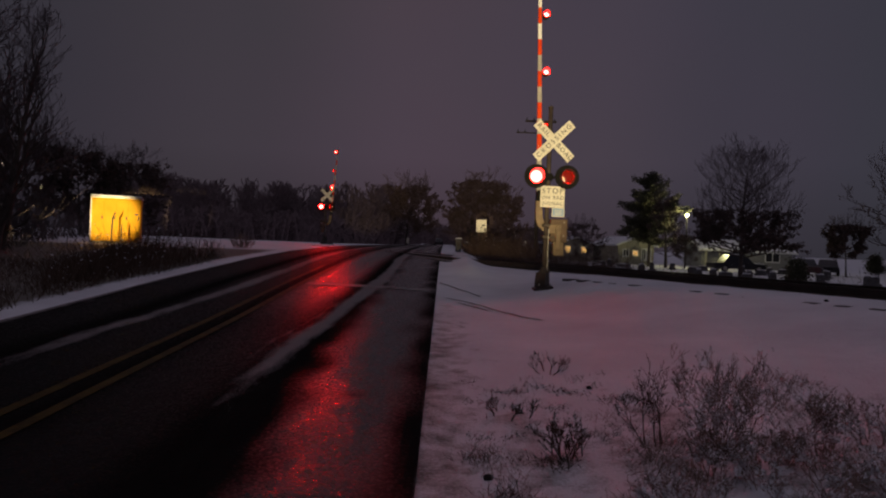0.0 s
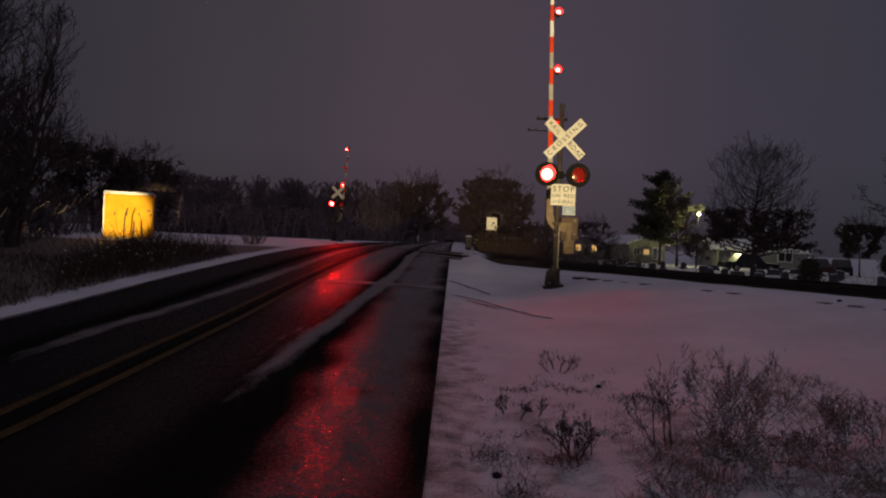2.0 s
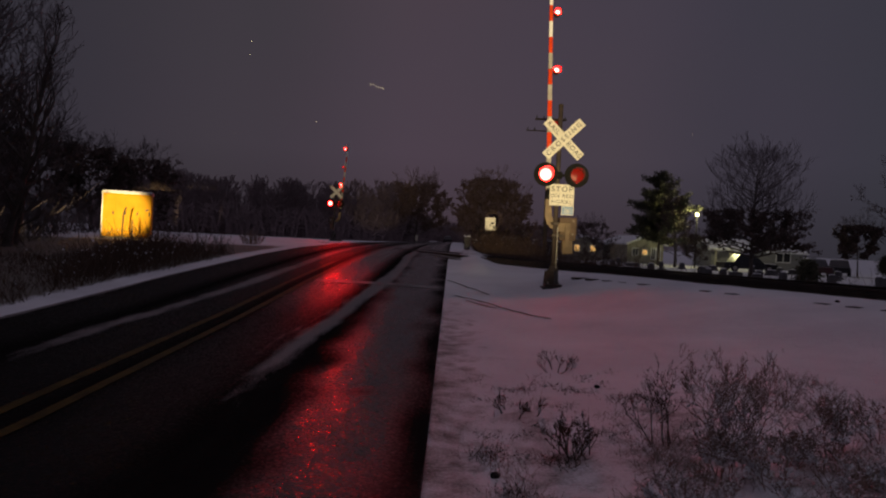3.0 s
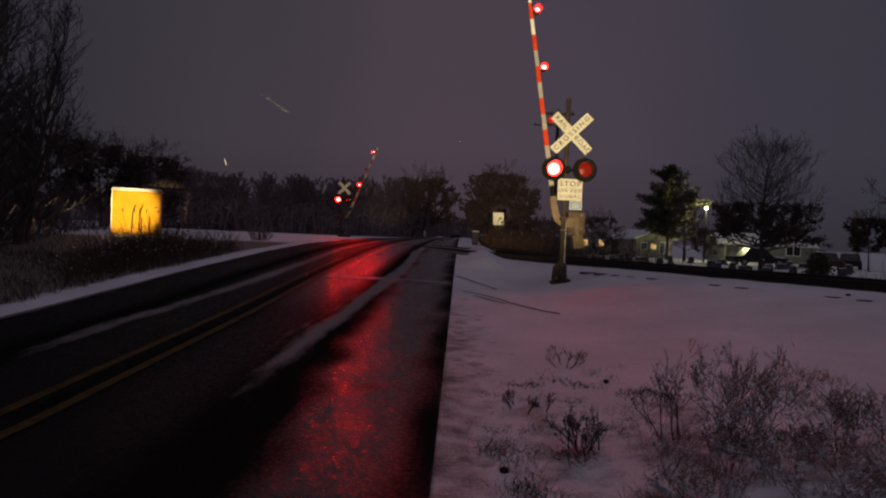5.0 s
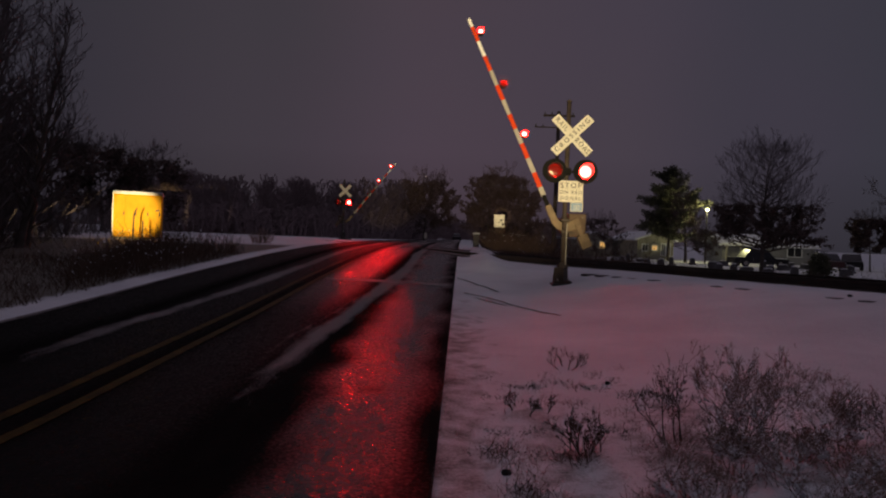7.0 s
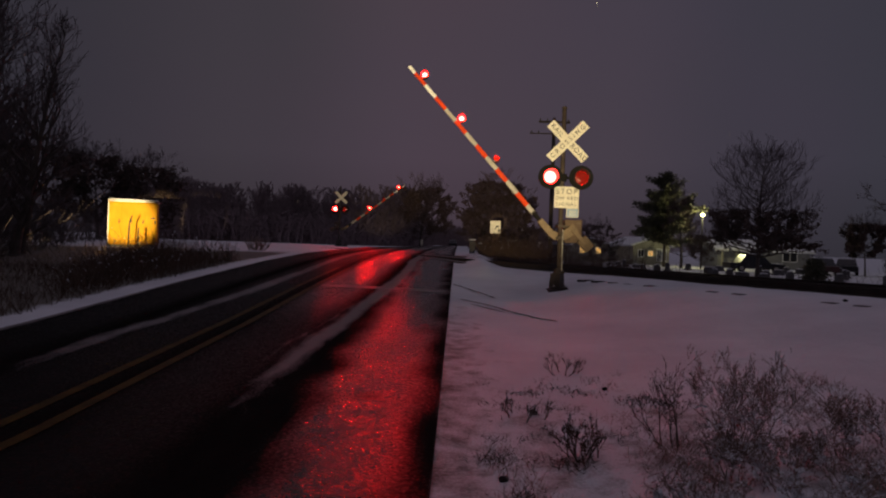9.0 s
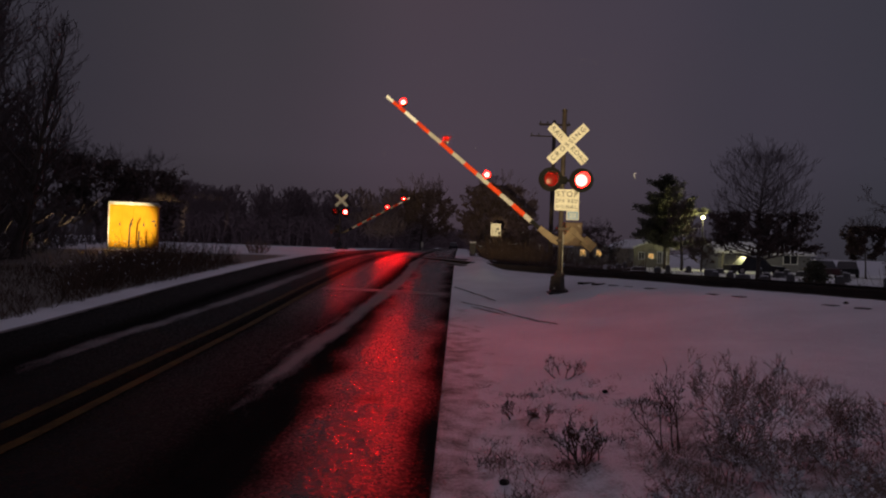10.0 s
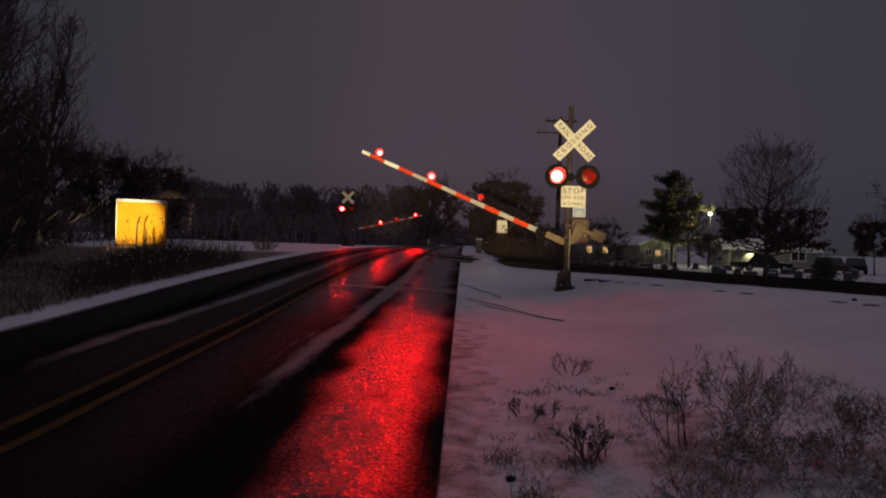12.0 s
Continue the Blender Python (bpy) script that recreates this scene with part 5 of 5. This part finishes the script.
bare_tree(19.7, 46, 8.0, 21, "tall leafless oak with withered leaves low in its crown", 0.47, 0.16, 84, 3, 11000, (0.14, 0.56), leaf=0.16, rise=0.36, peak=0.40)
conifer(20.7, 70, 9.9, 3.9, 3, "tall dark green pine beside the yard lamp", 0.10, skirt=0.27)
bare_tree(21.6, 67.5, 7.6, 33, "slender bare tree beside the yard lamp", 0.30, 0.25, 26, 3, 1500, (0.2, 0.9), rise=0.9, leaf=0.2)
bare_tree(22.6, 65, 3.4, 34, "small dense leafless tree below the yard lamp", 0.5, 0.15, 26, 3, 2500, (0.1, 0.95), leaf=0.3)
bare_tree(34.8, 60, 4.6, 12, "dark round-headed tree holding its withered leaves", 0.48, 0.34, 36, 3, 6500, (0.25, 0.98), leaf=0.34, peak=0.45)
bare_tree(38.6, 58, 10.5, 44, "large bare tree at the cemetery's edge", 0.46, 0.18, 30, 3, 900, (0.1, 0.8))
conifer(18.6, 36.5, 1.3, 0.42, 14, "low dark evergreen shrub by the track", 0.0, "evergreen_shrub", 0.05)
conifer(37.6, 60.5, 2.0, 0.7, 15, "dark clipped evergreen shrub among the graves", 0.0, "evergreen_shrub", 0.3)
bare_tree(12.8, 62, 3.9, 46, "small dense leafless tree", 0.5, 0.1, 24, 3, 1800, (0.05, 0.95), leaf=0.3)
bare_tree(17.6, 95, 5.2, 47, "bare tree behind the houses", 0.5, 0.1, 22, 3, 1500, (0.1, 0.95), leaf=0.3)
bare_tree(30.5, 95, 7.0, 47, "bare tree behind the houses", 0.5, 0.1, 24, 3, 1200, (0.1, 0.95), leaf=0.3)
bare_tree(38.0, 80, 5.6, 48, "bare tree behind the houses", 0.4, 0.12, 24, 3, 0)
bare_tree(-5.4, 100, 9.0, 51, "broad leafless tree beside the far road", 0.60, 0.10, 34, 3, 11000, (0.08, 0.97), leaf=0.26, fine=1.6)
bare_tree(3.0, 80, 6.8, 52, "broad leafless tree beside the far road", 0.56, 0.08, 32, 3, 10000, (0.05, 0.97), leaf=0.28, fine=1.6)
bare_tree(4.4, 81, 8.6, 53, "broad leafless tree beside the far road", 0.52, 0.08, 34, 3, 12000, (0.05, 0.97), leaf=0.26, fine=1.6)
bare_tree(6.6, 83, 7.4, 54, "broad leafless tree beside the far road", 0.55, 0.08, 32, 3, 10000, (0.05, 0.97), leaf=0.28, fine=1.6)
bare_tree(-15.3, 21, 8.6, 61, "large bare tree over the roadside thicket", 0.40, 0.10, 30, 3, 0, rise=1.5, lean=(0.05, 0), fine=0.8)
bare_tree(-14.2, 22, 7.4, 67, "slender bare tree over the roadside thicket", 0.34, 0.10, 26, 3, 0, rise=1.6, lean=(0.12, 0), fine=0.8)
bare_tree(-13.0, 17.5, 6.6, 70, "tall bare thicket tree", 0.40, 0.08, 34, 3, 0, rise=1.4, lean=(0.02, 0), fine=0.9)
bare_tree(-15.2, 19.5, 7.6, 72, "tall bare thicket tree", 0.42, 0.08, 36, 3, 0, rise=1.4, lean=(0.08, 0), fine=0.9)
bare_tree(-17.2, 24, 9.6, 75, "tall bare thicket tree", 0.46, 0.06, 44, 3, 0, rise=1.2, fine=1.0)
bare_tree(-20.5, 29, 11.0, 76, "tall bare thicket tree", 0.46, 0.06, 44, 3, 900, (0.05, 0.6), rise=1.2, fine=1.1)
bare_tree(-12.9, 16.2, 3.8, 73, "dense low thicket tree", 0.55, 0.05, 34, 3, 600, (0.05, 0.95), rise=0.8, fine=1.0)
bare_tree(-15.8, 22.0, 4.2, 74, "dense low thicket tree", 0.6, 0.05, 36, 3, 800, (0.05, 0.95), rise=0.8, fine=1.1)
bare_tree(-14.6, 23, 5.6, 62, "leafless tree leaning out of the thicket", 0.36, 0.08, 26, 3, 0, rise=1.2, lean=(0.16, 0), fine=0.8)
bare_tree(-13.8, 19.0, 3.2, 63, "low leafless thicket tree", 0.6, 0.05, 26, 3, 300, rise=0.7, fine=1.2)
bare_tree(-16.8, 24, 3.8, 64, "low leafless thicket tree", 0.6, 0.05, 28, 3, 300, rise=0.7, fine=1.2)
bare_tree(-12.9, 18.5, 2.2, 68, "low leafless thicket tree", 0.7, 0.05, 26, 3, 200, rise=0.5, fine=1.4)
bare_tree(-22.0, 42, 5.2, 65, "dense dark leafless tree behind the cabinet", 0.62, 0.06, 34, 3, 4500, (0.03, 0.97), leaf=0.32, fine=1.6)
bare_tree(-19.4, 42.5, 4.7, 66, "dense dark leafless tree behind the cabinet", 0.62, 0.06, 34, 3, 4500, (0.03, 0.97), leaf=0.32, fine=1.6)
bare_tree(-24.6, 41, 5.6, 69, "dense dark leafless tree behind the thicket", 0.62, 0.06, 34, 3, 4000, (0.03, 0.97), leaf=0.32, fine=1.6)
build_far_woods()

# ---- roadside plants by the camera ----
shrub(1.98, 4.85, 0.84, 0.28, 71, "leafless frosted shrub in thin roadside snow", 11, 4, 1100, 2, r=0.005)
shrub(1.80, 4.45, 0.42, 0.32, 80, "leafless frosted shrub in thin roadside snow", 8, 4, 1100, 2, r=0.004)
shrub(1.45, 4.05, 0.30, 0.5, 81, "low snow-flecked weed clump", 12, 3, 900, 2, r=0.004)
shrub(2.75, 4.15, 0.36, 0.6, 82, "low snow-flecked weed clump", 14, 3, 1000, 2, r=0.004)
shrub(3.15, 4.9, 0.34, 0.4, 83, "low snow-flecked weed clump", 12, 3, 900, 2, r=0.004)
shrub(1.62, 5.20, 0.72, 0.26, 72, "thin forked leafless stem in the snow", 5, 3, 160, 2, lean=(-0.25, 0), material=WEED, r=0.0055)
shrub(2.25, 4.62, 0.34, 0.34, 73, "low frosted leafless shrub", 9, 4, 1200, 2, r=0.004)
shrub(2.66, 4.75, 0.50, 0.22, 74, "low frosted leafless shrub", 8, 4, 700, 2, r=0.004)
shrub(2.15, 4.10, 0.36, 0.7, 75, "low snow-flecked weed clump", 16, 3, 900, 2, r=0.004)
shrub(0.95, 5.0, 0.36, 0.26, 76, "small spiky dry plant in the snow", 10, 3, 420, 2, material=WEED)
shrub(1.22, 7.7, 0.27, 0.45, 77, "small dry weed poking through the snow", 6, 3, 80, 2, material=WEED)
shrub(0.62, 6.1, 0.22, 0.5, 78, "small dry weed poking through the snow", 7, 3, 80, 2, material=WEED)
shrub(-8.75, 30.2, 0.75, 0.9, 79, "round tuft of dry grass in the snow", 40, 2, 30, 2, r=0.012)
rng = random.Random(17)
spots = []
while len(spots) < 4200:
    x, y = rng.uniform(0.25, 3.6), rng.uniform(3.3, 7.0)
    k = noise.noise(Vector((x * 1.6, y * 1.6, 11.0)))
    if k + 0.25 * (x - 1.2) - 0.25 * (y - 4.6) > rng.uniform(-0.1, 0.7):
        spots.append((x, y))
blades("verge_grass", spots, "dry grass stubs poking through thin snow", (0.03, 0.15), rng, material=FROSTED, r=0.0022, lean=1.6, frost=0.35, category="grass")
spots = []
for _ in range(70):
    cx, cy = rng.uniform(0.25, 2.6), rng.uniform(3.5, 7.6)
    for _k in range(rng.randint(15, 60)):
        spots.append((cx + rng.gauss(0, 0.07), cy + rng.gauss(0, 0.06)))
blades("grass_clumps", spots, "dark clumps of dead grass half buried in snow", (0.02, 0.08), rng, r=0.0028, lean=1.8, frost=0.1, category="grass")
spots = []
while len(spots) < 7500:
    y = 8 + 21 * rng.random() ** 0.8
    x = ROAD_L - 0.6 - abs(rng.gauss(0, 4.2)) - 0.4 * noise.noise(Vector((y * 0.4, 0, 0)))
    if x > -19 and y < 22 + 0.9 * max(0, -x - 8) and not (x < -11.0 and y > 19.0 and rng.random() < 0.9) and noise.noise(Vector((x * 0.5, y * 0.5, 4.0))) > rng.uniform(-0.75, 0.35):
        spots.append((x, y))
low = [c for c in spots if c[1] > 9 and abs(c[0] + 2.35 + 0.309 * (c[1] + 9)) < 1.5]
held = set(low)
spots = [c for c in spots if c not in held]
blades("low_weeds", low, "short dry weeds before the cabinet", (0.09, 0.22), rng, r=0.006, lean=1.0, frost=0.1)
blades("roadside_weeds", spots, "dense dry brown weeds on the snowy roadside bank", (0.15, 0.78), rng, r=0.007, lean=0.9, frost=0.16)
spots = []
while len(spots) < 2600:
    y = rng.uniform(17, 40)
    x = -rng.uniform(11.5, 28)
    if x < -2.35 - 12.4 * (y + 9) / 39 - 2.0:
        spots.append((x, y))
blades("thicket", spots, "tangled dark leafless thicket beside the road", (0.7, 2.3), rng, material=TWIG, r=0.014, lean=0.9, frost=0.0, category="thicket")
spots = []
while len(spots) < 900:
    a, c = rng.uniform(-8, 16), rng.uniform(2.6, 6.5)
    p = track_point(a, c)
    if p.x > 0.8:
        spots.append((p.x, p.y))
blades("trackside_weeds", spots, "dry brown weeds along the far side of the track", (0.12, 0.5), rng, r=0.007, lean=0.9, frost=0.3)
spots = []
while len(spots) < 1800:
    a, c = rng.uniform(15, 34), rng.uniform(3.0, 9.0)
    p = track_point(a, c)
    if p.x > 1.2:
        spots.append((p.x, p.y))
blades("trackside_brush", spots, "dry brown brush beside the road beyond the track", (0.35, 1.25), rng, r=0.011, lean=1.1, frost=0.06)
for x, y, s, seed in ((0.36, 4.6, 0.036, 1), (1.52, 7.0, 0.026, 3), (6.2, 11.2, 0.04, 4)):
    q = B()
    bmesh.ops.create_icosphere(q, subdivisions=2, radius=s)
    for v in q.verts:
        v.co *= 1 + 0.35 * noise.noise(v.co * 25 + Vector((seed, 0, 0)))
        v.co.z *= 0.7
    st = part("stone", q, BALLAST, None, "", True)
    st.location = (x, y, land(x, y) + s * 0.2)
    tagged(st, "small dark stone lying in the snow", "stone", "stones")


# ---- falling snow ----


def build_snowfall():
    """Loose flakes drifting down; one rigid cloud of them that sinks past the view."""
    rng = random.Random(31)
    lf = []
    for _ in range(160):
        y = 3.0 + 15 * rng.random()
        lf.append((Vector((rng.uniform(-0.75, 0.75) * y, y, rng.uniform(-1.0, 19.0))), Vector((rng.uniform(-1, 1), rng.uniform(-0.3, 0.3), -1.6)), rng.uniform(0.004, 0.010)))
    return tagged(flakes("falling_snow", lf, SNOW_CAP), "sparse snowflakes drifting down in the dusk", "snowflakes", kind="stuff")


snowfall = build_snowfall()


def build_flake(size, seed):
    """One clotted snowflake: a lumpy tuft with six uneven arms."""
    rng = random.Random(seed)
    q = B()
    bmesh.ops.create_icosphere(q, subdivisions=1, radius=size * 0.55)
    for v in q.verts:
        v.co *= rng.uniform(0.7, 1.3)
    for i in range(6):
        a = i * math.pi / 3 + rng.uniform(-0.3, 0.3)
        cyl(q, (0, 0, 0), (math.cos(a) * size * rng.uniform(0.7, 1.1), rng.uniform(-0.3, 0.3) * size, math.sin(a) * size), size * 0.22, size * 0.08, 5)
    return tagged(part("snowflake", q, SNOW_CAP), "clotted snowflake blown past on the wind", "snowflake", "windblown snowflakes")


# seconds at which each flake crosses the view, its place then, its speed, its size
GUSTS = [(1.6, (-0.40, 1.5, 1.24), (2.7, 0.3, -3.3), 0.0035), (2.5, (-0.22, 2.4, 1.72), (1.9, 0.2, -2.4), 0.0035), (3.0, (-0.38, 3.2, 2.24), (2.0, 0.4, -0.5), 0.005),
         (5.0, (-0.66, 2.4, 1.98), (3.6, 0.2, -2.4), 0.0035), (5.3, (0.86, 1.7, 1.56), (4.2, 0.2, -1.9), 0.004), (6.4, (0.26, 0.75, 1.66), (6.4, 0.1, -2.1), 0.008),
         (7.9, (-0.5, 2.2, 2.1), (3.0, 0.2, -1.2), 0.004), (9.7, (0.36, 2.0, 2.16), (3.6, 0.2, 0.6), 0.004)]
GUST_FLAKES = [build_flake(g[3], 90 + i) for i, g in enumerate(GUSTS)]


def motions():
    near = [(0, 91.98), (3, 91.88), (3.9, 92.47), (4.2, 93.66), (5, 99.28), (5.5, 103.02), (6, 106.76), (6.5, 110.79), (7, 115.21),
            (8, 123.75), (9, 132.17), (9.5, 136.38), (10, 140.98), (10.5, 145.38), (11, 149.39), (11.5, 153.4), (12, 157.51)]
    far = [(0, 85.7), (3, 85.5), (3.4, 83.3), (4, 77.4), (5, 68.2), (5.5, 64.6), (6, 60.9), (6.5, 56.4), (7, 52.3),
           (8, 45.0), (9, 37.4), (9.5, 33.2), (10, 29.5), (10.5, 25.2), (11, 21.6), (11.5, 18.1), (12, 13.7)]
    walk(near_arm, [(t, pose(*NEAR_PIVOT, 0, -a, 0)) for t, a in near])
    walk(far_arm, [(t, pose(*FAR_PIVOT, 0, -a, 0)) for t, a in far])
    walk(snowfall, [(t, pose(0.25 * t, 0, -0.95 * t)) for t in (0.0, 3.0, 6.0, 9.0, 12.0)])
    for flake, (at, place, speed, _size) in zip(GUST_FLAKES, GUSTS):
        here, v = Vector(place), Vector(speed)
        rows = [(0.0, here - v * 1.3)] + [(at + d, here + v * d) for d in (-1.2, -0.8, -0.4, 0.0, 0.4, 0.8, 1.2)]
        rows = [(t, Vector((p.x, p.y, max(p.z, land(p.x, p.y) + 0.01)))) for t, p in rows]
        rest = rows[-1][1] + Vector((0.5, 0, 0))
        rows += [(at + 2.2, Vector((rest.x, rest.y, land(rest.x, rest.y) + 0.01))), (12.0, Vector((rest.x, rest.y, land(rest.x, rest.y) + 0.01)))] if at + 2.2 < 11.9 else [(12.0, rest)]
        walk(flake, [(t, Matrix.Translation(p)) for t, p in rows])
    for lens, first, place in FLASHERS:
        walk(lens, flash_rows(first, place))


motions()
